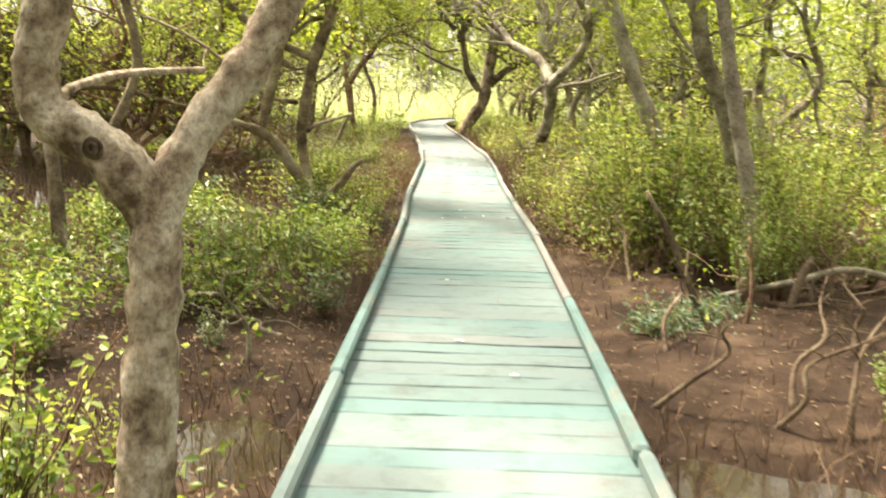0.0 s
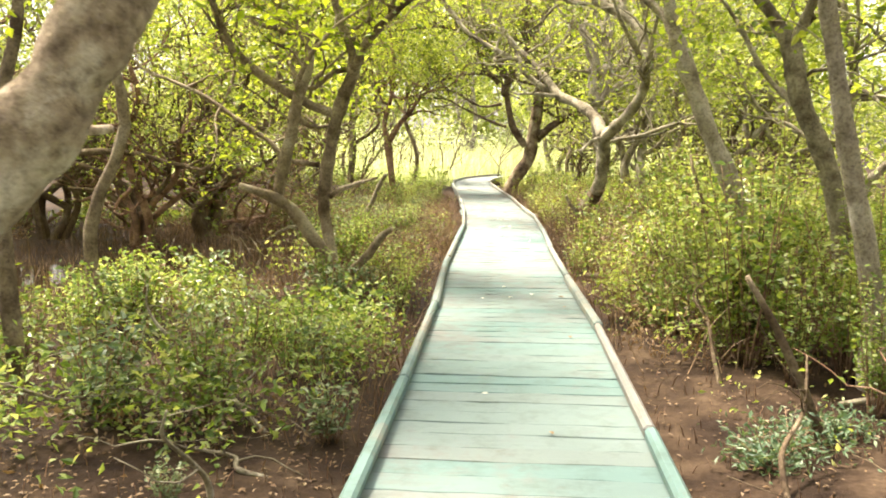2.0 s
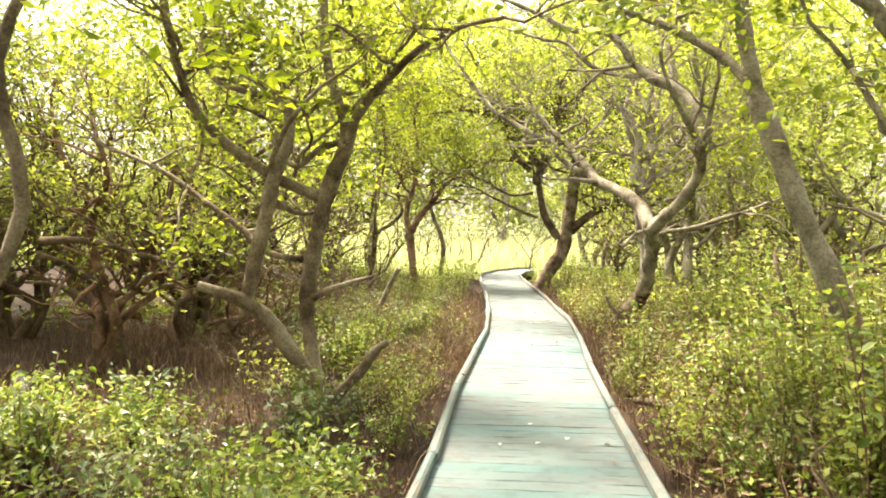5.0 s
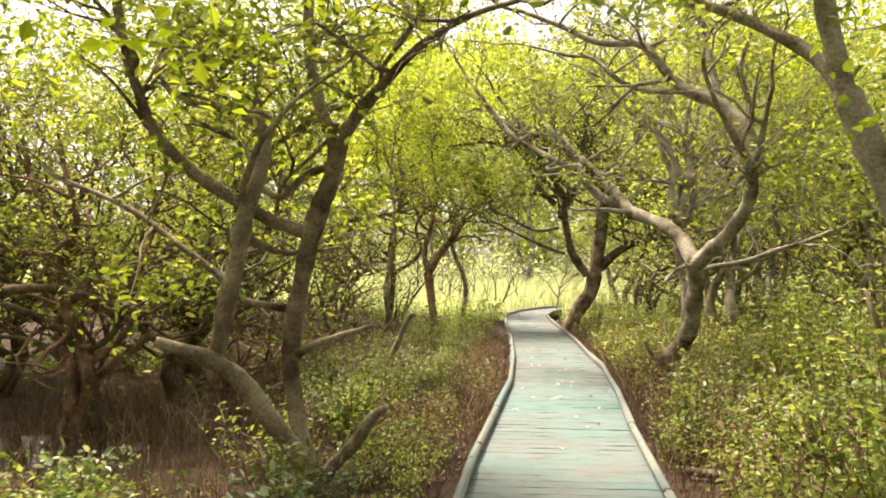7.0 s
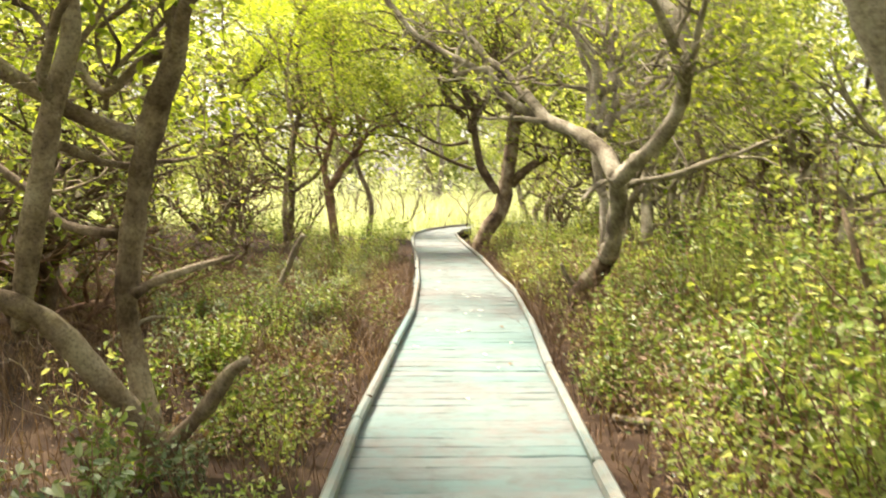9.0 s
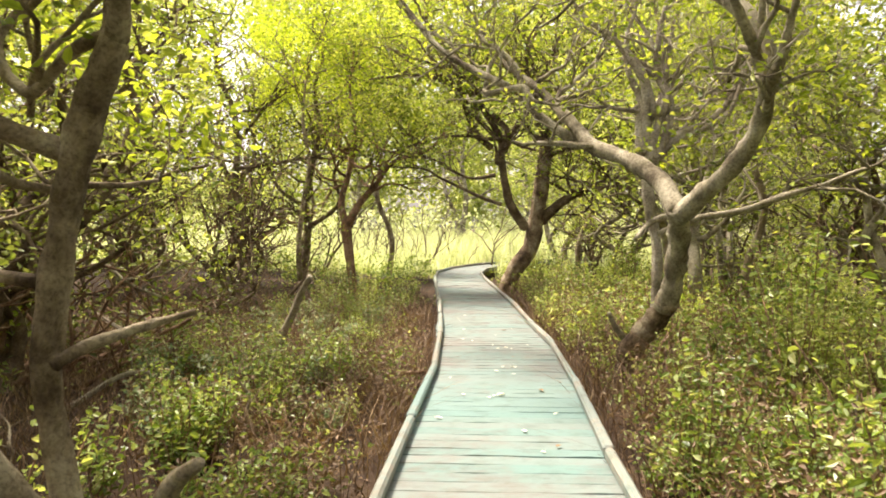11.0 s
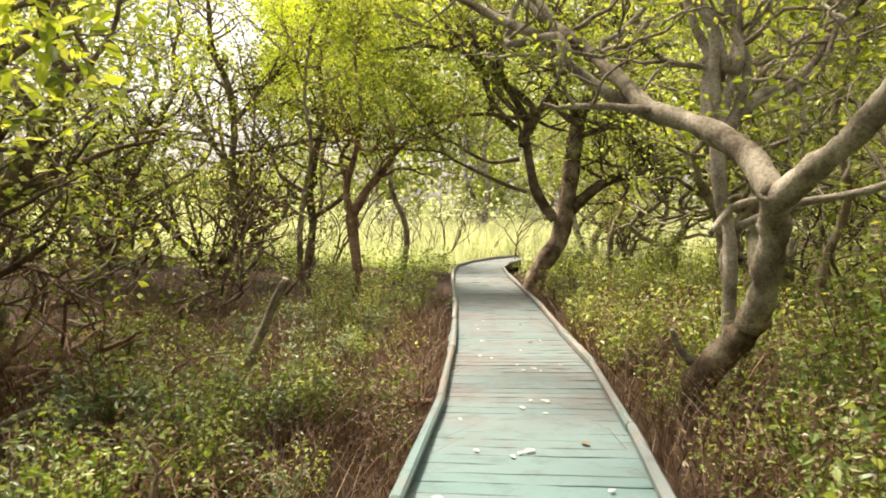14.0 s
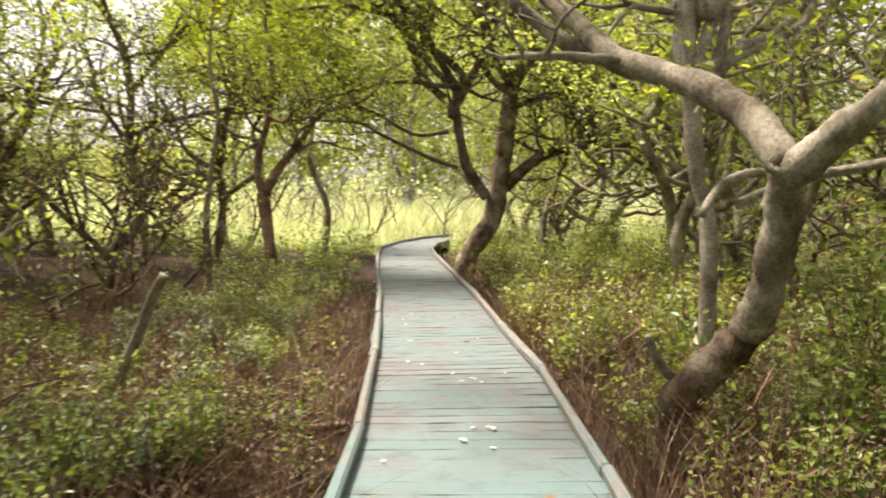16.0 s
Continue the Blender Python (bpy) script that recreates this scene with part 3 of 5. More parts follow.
traced_tree("mangrove", "dark crooked mangrove tangled over the bare mud", grown, BARK_DARK, 22, 2600, 0.08, LEAF_CANOPY, twig=1.5, scatter=0.16, from_part=0.2)
grown = []
grown.append(("limb", [(-8.26, 30.00, 0.53, 0.121), (-8.44, 30.00, 1.17, 0.110), (-8.59, 30.00, 1.74, 0.100), (-8.86, 30.00, 2.16, 0.090), (-8.88, 30.00, 2.67, 0.079), (-8.64, 30.00, 3.34, 0.068), (-8.44, 30.00, 4.00, 0.057), (-8.23, 30.00, 4.79, 0.047), (-8.30, 30.00, 5.58, 0.036)]))
grown.append(("limb", [(-8.59, 30.00, 1.74, 0.057), (-7.91, 29.90, 2.13, 0.049), (-7.19, 29.80, 2.52, 0.041), (-6.74, 29.70, 3.16, 0.034), (-6.83, 29.60, 3.93, 0.027)]))
traced_tree("mangrove", "thin dark crooked mangrove at the edge of the mud", grown, BARK_DARK, 25, 1500, 0.085, LEAF_LIGHT, twig=1.3, scatter=0.18, from_part=0.3)
grown = []
grown.append(("bare_limb", [(-6.30, 28.00, 0.20, 0.081), (-6.70, 27.80, 0.72, 0.070), (-7.10, 27.60, 1.20, 0.059), (-7.49, 27.40, 1.67, 0.048), (-8.16, 27.20, 1.90, 0.037)]))
grown.append(("limb", [(-6.30, 28.00, 0.20, 0.113), (-5.75, 28.00, 0.73, 0.103), (-5.54, 28.00, 1.31, 0.093), (-5.77, 28.00, 2.27, 0.085), (-5.71, 28.00, 3.22, 0.076), (-5.82, 28.00, 4.17, 0.068), (-6.17, 28.00, 5.00, 0.060), (-6.23, 28.00, 5.85, 0.051)]))
grown.append(("limb", [(-5.72, 28.00, 3.34, 0.050), (-5.13, 27.90, 4.05, 0.043), (-4.60, 27.80, 4.58, 0.037), (-4.10, 27.70, 4.72, 0.030), (-3.62, 27.60, 5.13, 0.024)]))
grown.append(("limb", [(-5.77, 28.00, 2.74, 0.050), (-4.76, 27.80, 2.86, 0.040), (-3.65, 27.60, 3.04, 0.032), (-3.02, 27.40, 3.21, 0.023)]))
grown.append(("limb", [(-5.80, 28.00, 2.39, 0.056), (-6.37, 28.10, 3.26, 0.049), (-6.55, 28.20, 3.99, 0.042), (-7.07, 28.30, 4.83, 0.034), (-7.25, 28.40, 5.48, 0.026)]))
grown.append(("limb", [(-6.77, 27.60, 0.87, 0.049), (-6.96, 27.47, 1.81, 0.041), (-7.04, 27.33, 2.56, 0.033), (-6.69, 27.20, 3.23, 0.024)]))
traced_tree("mangrove", "dark mangrove forking from the mud into a wide crown", grown, BARK_DARK, 24, 3000, 0.075, LEAF_DEEP, twig=1.7, scatter=0.2, from_part=0.2)
grown = []
grown.append(("limb", [(-4.38, 29.00, 0.06, 0.109), (-4.22, 29.00, 1.20, 0.097), (-4.29, 29.00, 1.95, 0.085), (-4.12, 29.00, 2.92, 0.073), (-3.91, 29.00, 3.82, 0.062), (-4.05, 29.00, 4.69, 0.051), (-3.86, 29.00, 5.55, 0.039)]))
grown.append(("limb", [(-4.24, 29.00, 1.32, 0.057), (-3.43, 28.90, 1.94, 0.049), (-3.53, 28.80, 2.68, 0.041), (-3.07, 28.70, 3.40, 0.033), (-2.74, 28.60, 4.12, 0.025)]))
grown.append(("limb", [(-4.26, 29.00, 1.83, 0.051), (-4.95, 28.93, 2.33, 0.043), (-5.16, 28.87, 2.95, 0.034), (-5.53, 28.80, 3.57, 0.026)]))
traced_tree("mangrove", "dark upright mangrove with steep crooked stems", grown, BARK_DARK, 23, 2200, 0.075, LEAF_DEEP, twig=1.5, scatter=0.2)
grown = []
grown.append(("limb", [(-4.86, 16.50, 0.78, 0.104), (-4.41, 16.50, 1.15, 0.093), (-4.12, 16.50, 1.47, 0.083), (-3.82, 16.50, 1.85, 0.074), (-3.59, 16.50, 2.29, 0.065), (-3.53, 16.50, 2.74, 0.057), (-3.66, 16.50, 3.11, 0.049), (-3.60, 16.50, 3.53, 0.041)]))
grown.append(("limb", [(-3.59, 16.50, 2.29, 0.035), (-3.36, 16.60, 2.60, 0.028), (-3.15, 16.70, 2.98, 0.021), (-3.13, 16.80, 3.38, 0.015)]))
grown.append(("limb", [(-4.12, 16.50, 1.47, 0.035), (-4.20, 16.35, 2.00, 0.026), (-4.37, 16.20, 2.19, 0.017)]))
traced_tree("mangrove", "dark mangrove leaning out over the mud", grown, BARK_DARK, 26, 2600, 0.075, LEAF_LIGHT, twig=1.2, scatter=0.14)
grown = []
grown.append(("trunk", [(-5.03, 14.20, 0.02, 0.085), (-5.11, 14.15, 0.34, 0.074), (-5.25, 14.10, 0.67, 0.063), (-5.67, 14.05, 0.93, 0.054), (-5.99, 14.00, 1.06, 0.043)]))
grown.append(("limb", [(-5.72, 13.60, 1.23, 0.055), (-5.33, 13.50, 1.26, 0.048), (-4.85, 13.40, 1.23, 0.041), (-4.39, 13.30, 1.12, 0.034), (-4.00, 13.20, 1.05, 0.028)]))
grown.append(("bare_limb", [(-5.14, 14.20, 0.27, 0.050), (-5.47, 14.07, 0.54, 0.041), (-5.73, 13.93, 0.68, 0.033), (-6.05, 13.80, 0.72, 0.025)]))
grown.append(("limb", [(-5.21, 14.20, 0.47, 0.043), (-4.77, 14.15, 0.73, 0.036), (-4.65, 14.10, 1.18, 0.031), (-4.86, 14.05, 1.63, 0.026), (-4.73, 14.00, 2.08, 0.020)]))
traced_tree("mangrove", "low dark mangrove sprawling over still water", grown, BARK_DARK, 27, 1600, 0.075, LEAF_LIGHT, twig=1.2, scatter=0.14)
grown = []
grown.append(("trunk", [(1.54, 16.10, 0.05, 0.118), (1.57, 15.98, 0.20, 0.112), (1.70, 15.85, 0.41, 0.106), (1.81, 15.72, 0.58, 0.100), (1.85, 15.60, 0.72, 0.094)]))
grown.append(("bare_limb", [(1.80, 15.65, 0.62, 0.095), (1.87, 15.56, 0.82, 0.097), (1.89, 15.47, 1.05, 0.098), (1.89, 15.38, 1.26, 0.099), (1.87, 15.29, 1.43, 0.100), (1.86, 15.20, 1.55, 0.102)]))
grown.append(("limb", [(1.84, 15.20, 1.50, 0.093), (1.79, 15.47, 1.74, 0.089), (1.67, 15.75, 1.92, 0.085), (1.47, 16.02, 2.07, 0.080), (1.23, 16.30, 2.20, 0.074), (1.11, 16.57, 2.40, 0.067), (0.94, 16.85, 2.64, 0.060), (0.76, 17.12, 2.88, 0.052), (0.51, 17.40, 3.13, 0.043)]))
grown.append(("limb", [(1.85, 15.20, 1.47, 0.087), (1.99, 14.99, 1.66, 0.084), (2.16, 14.77, 1.85, 0.076), (2.30, 14.56, 2.12, 0.070), (2.32, 14.34, 2.38, 0.065), (2.22, 14.13, 2.58, 0.052), (2.05, 13.91, 2.80, 0.040), (1.86, 13.70, 3.04, 0.029)]))
grown.append(("limb", [(2.23, 14.10, 2.40, 0.046), (2.28, 13.93, 2.57, 0.042), (2.29, 13.77, 2.79, 0.034), (2.32, 13.60, 3.10, 0.023)]))
grown.append(("limb", [(1.79, 15.80, 1.32, 0.027), (2.10, 15.65, 1.46, 0.030), (2.49, 15.50, 1.54, 0.029), (2.78, 15.35, 1.65, 0.029), (3.14, 15.20, 1.77, 0.022)]))
grown.append(("limb", [(1.54, 15.60, 1.27, 0.022), (1.71, 15.80, 1.42, 0.025), (1.96, 16.00, 1.50, 0.026), (2.27, 16.20, 1.49, 0.025), (2.60, 16.40, 1.51, 0.023), (3.06, 16.60, 1.60, 0.021)]))
grown.append(("bare_limb", [(1.65, 16.20, 0.18, 0.023), (1.55, 16.13, 0.27, 0.032), (1.44, 16.07, 0.39, 0.029), (1.36, 16.00, 0.55, 0.019)]))
grown.append(("bare_limb", [(1.69, 16.20, 0.15, 0.030), (1.66, 16.13, 0.01, 0.020), (1.62, 16.07, -0.17, 0.015), (1.57, 16.00, -0.38, 0.012)]))
grown.append(("limb", [(2.36, 14.30, 2.59, 0.083), (2.24, 14.46, 3.00, 0.077), (2.02, 14.62, 3.28, 0.071), (1.74, 14.79, 3.45, 0.064), (1.52, 14.95, 3.70, 0.056), (1.25, 15.11, 4.08, 0.049), (0.77, 15.27, 4.16, 0.042), (0.37, 15.44, 4.40, 0.034), (-0.11, 15.60, 4.66, 0.026)]))
grown.append(("limb", [(1.75, 14.80, 3.45, 0.037), (1.34, 15.08, 3.53, 0.033), (1.04, 15.36, 3.70, 0.029), (0.72, 15.64, 4.06, 0.025), (0.38, 15.92, 4.19, 0.020), (-0.13, 16.20, 4.41, 0.015)]))
grown.append(("limb", [(0.39, 16.90, 2.90, 0.048), (-0.00, 17.12, 3.13, 0.042), (-0.37, 17.34, 3.41, 0.036), (-0.67, 17.56, 3.81, 0.031), (-0.98, 17.78, 4.25, 0.024), (-1.30, 18.00, 4.78, 0.018)]))
grown.append(("limb", [(2.06, 14.80, 3.32, 0.051), (2.01, 14.93, 3.81, 0.045), (1.96, 15.07, 4.24, 0.039), (1.79, 15.20, 4.68, 0.032)]))
grown.append(("limb", [(2.28, 14.40, 2.91, 0.036), (2.28, 14.30, 3.22, 0.031), (2.18, 14.20, 3.57, 0.027), (2.27, 14.10, 3.90, 0.023), (2.34, 14.00, 4.22, 0.019)]))
grown.append(("limb", [(1.12, 16.60, 2.25, 0.053), (0.79, 16.68, 2.50, 0.049), (0.62, 16.76, 2.68, 0.045), (0.56, 16.84, 2.87, 0.042), (0.21, 16.92, 2.83, 0.037), (0.15, 17.00, 2.87, 0.033)]))
grown.append(("limb", [(0.57, 17.00, 2.81, 0.052), (0.50, 17.13, 3.11, 0.043), (0.33, 17.27, 3.34, 0.035), (0.10, 17.40, 3.52, 0.025)]))
traced_tree("mangrove", "large grey mangrove with a bent dark foot and long bare limbs", grown, BARK_GREY, 14, 6000, 0.075, LEAF_CANOPY, from_part=0.45, twig=1.0, level=3, scatter=0.12, trunk_bark=BARK_STAINED)
grown = []
grown.append(("trunk", [(2.00, 16.90, 0.65, 0.059), (2.01, 16.96, 1.19, 0.055), (1.94, 17.01, 1.57, 0.060), (1.92, 17.07, 2.07, 0.060), (1.91, 17.13, 2.51, 0.052), (1.91, 17.19, 2.96, 0.044), (1.70, 17.24, 3.31, 0.032), (1.48, 17.30, 3.60, 0.025)]))
grown.append(("limb", [(1.93, 17.00, 2.06, 0.055), (2.03, 17.12, 2.46, 0.048), (2.17, 17.24, 2.80, 0.045), (2.08, 17.36, 3.10, 0.037), (2.13, 17.48, 3.58, 0.033), (2.27, 17.60, 4.12, 0.025)]))
grown.append(("limb", [(1.96, 17.00, 2.06, 0.052), (2.31, 17.24, 2.41, 0.049), (2.65, 17.48, 2.55, 0.042), (3.00, 17.72, 2.87, 0.034), (3.22, 17.96, 3.32, 0.031), (3.38, 18.20, 3.86, 0.022)]))
grown.append(("limb", [(1.84, 17.00, 2.17, 0.057), (1.84, 17.12, 2.45, 0.051), (1.89, 17.24, 2.75, 0.045), (1.79, 17.36, 3.05, 0.038), (1.74, 17.48, 3.31, 0.031), (1.79, 17.60, 3.63, 0.024)]))
grown.append(("limb", [(1.88, 17.10, 2.31, 0.044), (2.01, 17.28, 2.61, 0.039), (2.17, 17.45, 2.92, 0.034), (2.19, 17.62, 3.20, 0.028), (2.26, 17.80, 3.53, 0.022)]))
grown.append(("limb", [(1.98, 17.00, 2.10, 0.048), (2.13, 17.12, 2.36, 0.043), (2.22, 17.25, 2.72, 0.038), (2.18, 17.38, 3.00, 0.032), (2.24, 17.50, 3.36, 0.026)]))
grown.append(("limb", [(2.03, 17.00, 2.13, 0.038), (2.25, 17.18, 2.33, 0.036), (2.58, 17.36, 2.47, 0.033), (2.91, 17.54, 2.67, 0.030), (3.09, 17.72, 2.96, 0.027), (3.23, 17.90, 3.34, 0.023)]))
grown.append(("limb", [(2.17, 17.20, 2.26, 0.022), (2.43, 17.45, 2.54, 0.021), (2.68, 17.70, 2.77, 0.019), (2.91, 17.95, 3.06, 0.017), (3.08, 18.20, 3.37, 0.015)]))
grown.append(("limb", [(2.01, 17.10, 2.60, 0.037), (1.91, 17.28, 3.11, 0.033), (1.65, 17.46, 3.49, 0.029), (1.33, 17.64, 3.78, 0.026), (1.02, 17.82, 4.24, 0.022), (0.67, 18.00, 4.50, 0.018)]))
grown.append(("limb", [(2.05, 17.10, 2.60, 0.033), (2.18, 17.40, 3.02, 0.029), (2.04, 17.70, 3.60, 0.026), (1.76, 18.00, 4.13, 0.022), (1.46, 18.30, 4.64, 0.018)]))
grown.append(("limb", [(2.50, 18.20, 2.01, 0.022), (2.86, 18.35, 2.11, 0.020), (3.27, 18.50, 2.29, 0.018), (3.81, 18.65, 2.39, 0.016), (4.19, 18.80, 2.62, 0.013)]))
grown.append(("limb", [(2.37, 18.00, 2.30, 0.022), (2.80, 18.20, 2.42, 0.019), (3.23, 18.40, 2.57, 0.016), (3.82, 18.60, 2.77, 0.012)]))
traced_tree("mangrove", "slender pale mangrove with several upright stems", grown, BARK_PALE, 15, 3600, 0.075, LEAF_CANOPY, from_part=0.35, twig=1.1, level=3, scatter=0.12)
grown = []
grown.append(("trunk", [(0.61, 26.80, -0.24, 0.182), (0.83, 26.82, 0.38, 0.190), (1.19, 26.84, 0.90, 0.198), (1.32, 26.86, 1.52, 0.182), (1.44, 26.88, 2.34, 0.157), (1.56, 26.90, 3.21, 0.140)]))
grown.append(("limb", [(1.11, 26.80, 1.31, 0.099), (0.76, 26.75, 1.83, 0.090), (0.60, 26.70, 2.48, 0.081), (0.56, 26.65, 3.19, 0.073), (0.88, 26.60, 3.58, 0.064), (1.10, 26.55, 4.21, 0.056), (1.08, 26.50, 4.99, 0.040)]))
grown.append(("limb", [(0.58, 26.70, 3.19, 0.057), (0.08, 26.38, 3.65, 0.048), (-0.36, 26.05, 4.13, 0.046), (-0.58, 25.72, 4.54, 0.038), (-1.02, 25.40, 4.92, 0.022)]))
grown.append(("limb", [(1.46, 26.90, 1.46, 0.083), (1.91, 26.75, 1.90, 0.082), (2.50, 26.60, 2.23, 0.065), (3.08, 26.45, 2.35, 0.056), (3.65, 26.30, 2.73, 0.040)]))
grown.append(("limb", [(1.56, 26.90, 3.21, 0.107), (1.89, 27.02, 3.78, 0.091), (2.42, 27.15, 4.32, 0.075), (2.70, 27.27, 4.85, 0.059), (3.04, 27.40, 5.60, 0.042)]))
grown.append(("limb", [(1.54, 26.90, 3.36, 0.090), (1.21, 26.93, 3.98, 0.066), (1.01, 26.97, 4.69, 0.049), (1.22, 27.00, 5.51, 0.041)]))
grown.append(("limb", [(1.56, 26.90, 2.95, 0.058), (2.29, 26.60, 3.17, 0.048), (2.95, 26.30, 3.28, 0.040), (3.67, 26.00, 3.14, 0.031)]))
grown.append(("limb", [(0.33, 26.60, 3.09, 0.082), (-0.07, 26.47, 3.46, 0.072), (-0.26, 26.33, 4.02, 0.063), (-0.48, 26.20, 4.39, 0.054), (-0.82, 26.07, 4.50, 0.045), (-1.38, 25.93, 4.58, 0.036), (-2.08, 25.80, 4.50, 0.027)]))
grown.append(("limb", [(-0.25, 26.30, 4.02, 0.070), (-0.38, 26.23, 4.58, 0.061), (-0.54, 26.15, 4.98, 0.051), (-0.82, 26.08, 5.38, 0.042), (-1.18, 26.00, 5.88, 0.033)]))
grown.append(("limb", [(0.47, 26.70, 2.73, 0.082), (0.60, 26.62, 3.20, 0.074), (0.66, 26.53, 3.48, 0.065), (0.38, 26.45, 3.77, 0.057), (0.06, 26.37, 3.99, 0.049), (-0.13, 26.28, 4.48, 0.041), (-0.04, 26.20, 5.09, 0.033)]))
grown.append(("limb", [(1.44, 26.80, 3.26, 0.072), (1.19, 26.74, 3.45, 0.064), (1.01, 26.68, 3.79, 0.056), (1.15, 26.62, 4.12, 0.049), (1.25, 26.56, 4.72, 0.041), (1.07, 26.50, 5.34, 0.033)]))
grown.append(("limb", [(0.76, 26.60, 3.38, 0.049), (0.33, 26.35, 3.27, 0.042), (-0.15, 26.10, 3.31, 0.034), (-0.71, 25.85, 3.26, 0.027), (-1.16, 25.60, 3.11, 0.021)]))
grown.append(("limb", [(0.40, 26.60, 2.50, 0.044), (-0.10, 26.40, 2.42, 0.036), (-0.47, 26.20, 2.55, 0.029), (-0.88, 26.00, 2.79, 0.022), (-1.28, 25.80, 2.85, 0.016)]))
grown.append(("limb", [(0.54, 26.60, 1.86, 0.043), (0.17, 26.40, 1.98, 0.038), (-0.26, 26.20, 2.17, 0.032), (-0.77, 26.00, 2.41, 0.026), (-1.12, 25.80, 2.59, 0.021), (-1.77, 25.60, 2.62, 0.015)]))
grown.append(("limb", [(1.49, 26.80, 1.59, 0.099), (1.91, 26.68, 1.94, 0.086), (2.32, 26.56, 2.17, 0.072), (3.01, 26.44, 2.22, 0.059), (3.92, 26.32, 2.23, 0.046), (4.60, 26.20, 2.44, 0.033)]))
grown.append(("limb", [(1.52, 26.80, 2.89, 0.055), (1.98, 26.60, 3.07, 0.044), (2.79, 26.40, 3.08, 0.033), (3.68, 26.20, 3.27, 0.022)]))
grown.append(("limb", [(1.50, 26.90, 3.33, 0.123), (1.94, 27.02, 3.83, 0.110), (2.37, 27.15, 4.28, 0.097), (2.40, 27.27, 5.06, 0.084), (2.28, 27.40, 5.97, 0.071)]))
grown.append(("limb", [(2.36, 27.10, 4.27, 0.051), (3.02, 27.20, 4.71, 0.043), (3.69, 27.30, 4.83, 0.033), (4.58, 27.40, 5.05, 0.024)]))
grown.append(("limb", [(0.60, 26.70, 2.99, 0.067), (0.90, 26.62, 3.58, 0.058), (1.16, 26.55, 4.19, 0.049), (1.53, 26.47, 4.79, 0.040), (1.72, 26.40, 5.35, 0.031)]))
grown.append(("limb", [(1.76, 26.80, 3.02, 0.047), (2.35, 26.60, 3.17, 0.041), (2.92, 26.40, 3.29, 0.036), (3.82, 26.20, 3.18, 0.031), (4.45, 26.00, 3.33, 0.026)]))
grown.append(("limb", [(0.53, 26.60, 3.33, 0.072), (0.13, 26.45, 3.95, 0.061), (-0.07, 26.30, 4.42, 0.051), (-0.60, 26.15, 4.72, 0.041), (-1.07, 26.00, 4.88, 0.030)]))
traced_tree("mangrove", "dark leaning mangrove rooted at the edge of the boardwalk", grown, BARK_DARK, 16, 15000, 0.09, LEAF_CANOPY, twig=1.4, level=3, scatter=0.2, trunk_bark=BARK_STAINED)
grown = []
grown.append(("trunk", [(-2.57, 25.70, -0.24, 0.098), (-2.65, 25.70, 0.48, 0.098), (-2.75, 25.70, 1.34, 0.114)]))
grown.append(("limb", [(-2.73, 25.70, 1.39, 0.089), (-2.45, 25.65, 1.86, 0.073), (-2.11, 25.60, 2.24, 0.056), (-1.76, 25.55, 2.70, 0.040), (-1.24, 25.50, 2.88, 0.032)]))
grown.append(("limb", [(-2.75, 25.70, 1.39, 0.081), (-2.85, 25.75, 1.92, 0.065), (-2.66, 25.80, 2.68, 0.057), (-2.58, 25.85, 3.44, 0.049), (-2.69, 25.90, 4.21, 0.032)]))
traced_tree("mangrove", "small reddish-barked mangrove with a forked crown", grown, BARK_RED, 17, 2400, 0.075, LEAF_CANOPY, twig=1.5, scatter=0.25)
grown = []
grown.append(("trunk", [(2.54, 9.60, 0.30, 0.095), (2.45, 9.62, 0.71, 0.089), (2.30, 9.64, 1.08, 0.084), (2.10, 9.66, 1.53, 0.077), (1.91, 9.68, 2.02, 0.077), (1.78, 9.70, 2.37, 0.072)]))
grown.append(("limb", [(1.78, 9.70, 2.33, 0.069), (1.71, 9.73, 2.69, 0.058), (1.67, 9.77, 3.02, 0.052), (1.63, 9.80, 3.46, 0.041)]))
grown.append(("limb", [(1.78, 9.70, 2.35, 0.043), (1.65, 9.88, 2.64, 0.042), (1.40, 10.05, 2.87, 0.037), (1.14, 10.22, 3.05, 0.029), (0.73, 10.40, 3.23, 0.020)]))
traced_tree("mangrove", "tall pale leaning mangrove trunk with one side limb", grown, BARK_PALE, 18, 5500, 0.075, LEAF_LIGHT, twig=1.2)
grown = []
grown.append(("trunk", [(2.78, 8.20, 0.08, 0.081), (2.76, 8.17, 0.68, 0.074), (2.61, 8.15, 1.26, 0.074), (2.39, 8.12, 1.72, 0.073), (2.29, 8.10, 2.10, 0.072)]))
grown.append(("limb", [(2.29, 8.10, 2.10, 0.054), (2.16, 8.17, 2.36, 0.049), (1.99, 8.23, 2.61, 0.046), (1.78, 8.30, 2.98, 0.037)]))
grown.append(("limb", [(2.29, 8.10, 2.12, 0.039), (2.34, 7.97, 2.33, 0.035), (2.36, 7.83, 2.51, 0.034), (2.38, 7.70, 2.77, 0.028)]))
grown.append(("limb", [(2.54, 8.20, 1.58, 0.031), (2.38, 8.37, 1.76, 0.029), (2.24, 8.53, 1.96, 0.023), (2.04, 8.70, 2.40, 0.017)]))
traced_tree("mangrove", "dark mangrove forking above head height", grown, BARK_GREY, 19, 4000, 0.075, LEAF_CANOPY, twig=1.0)
grown = []
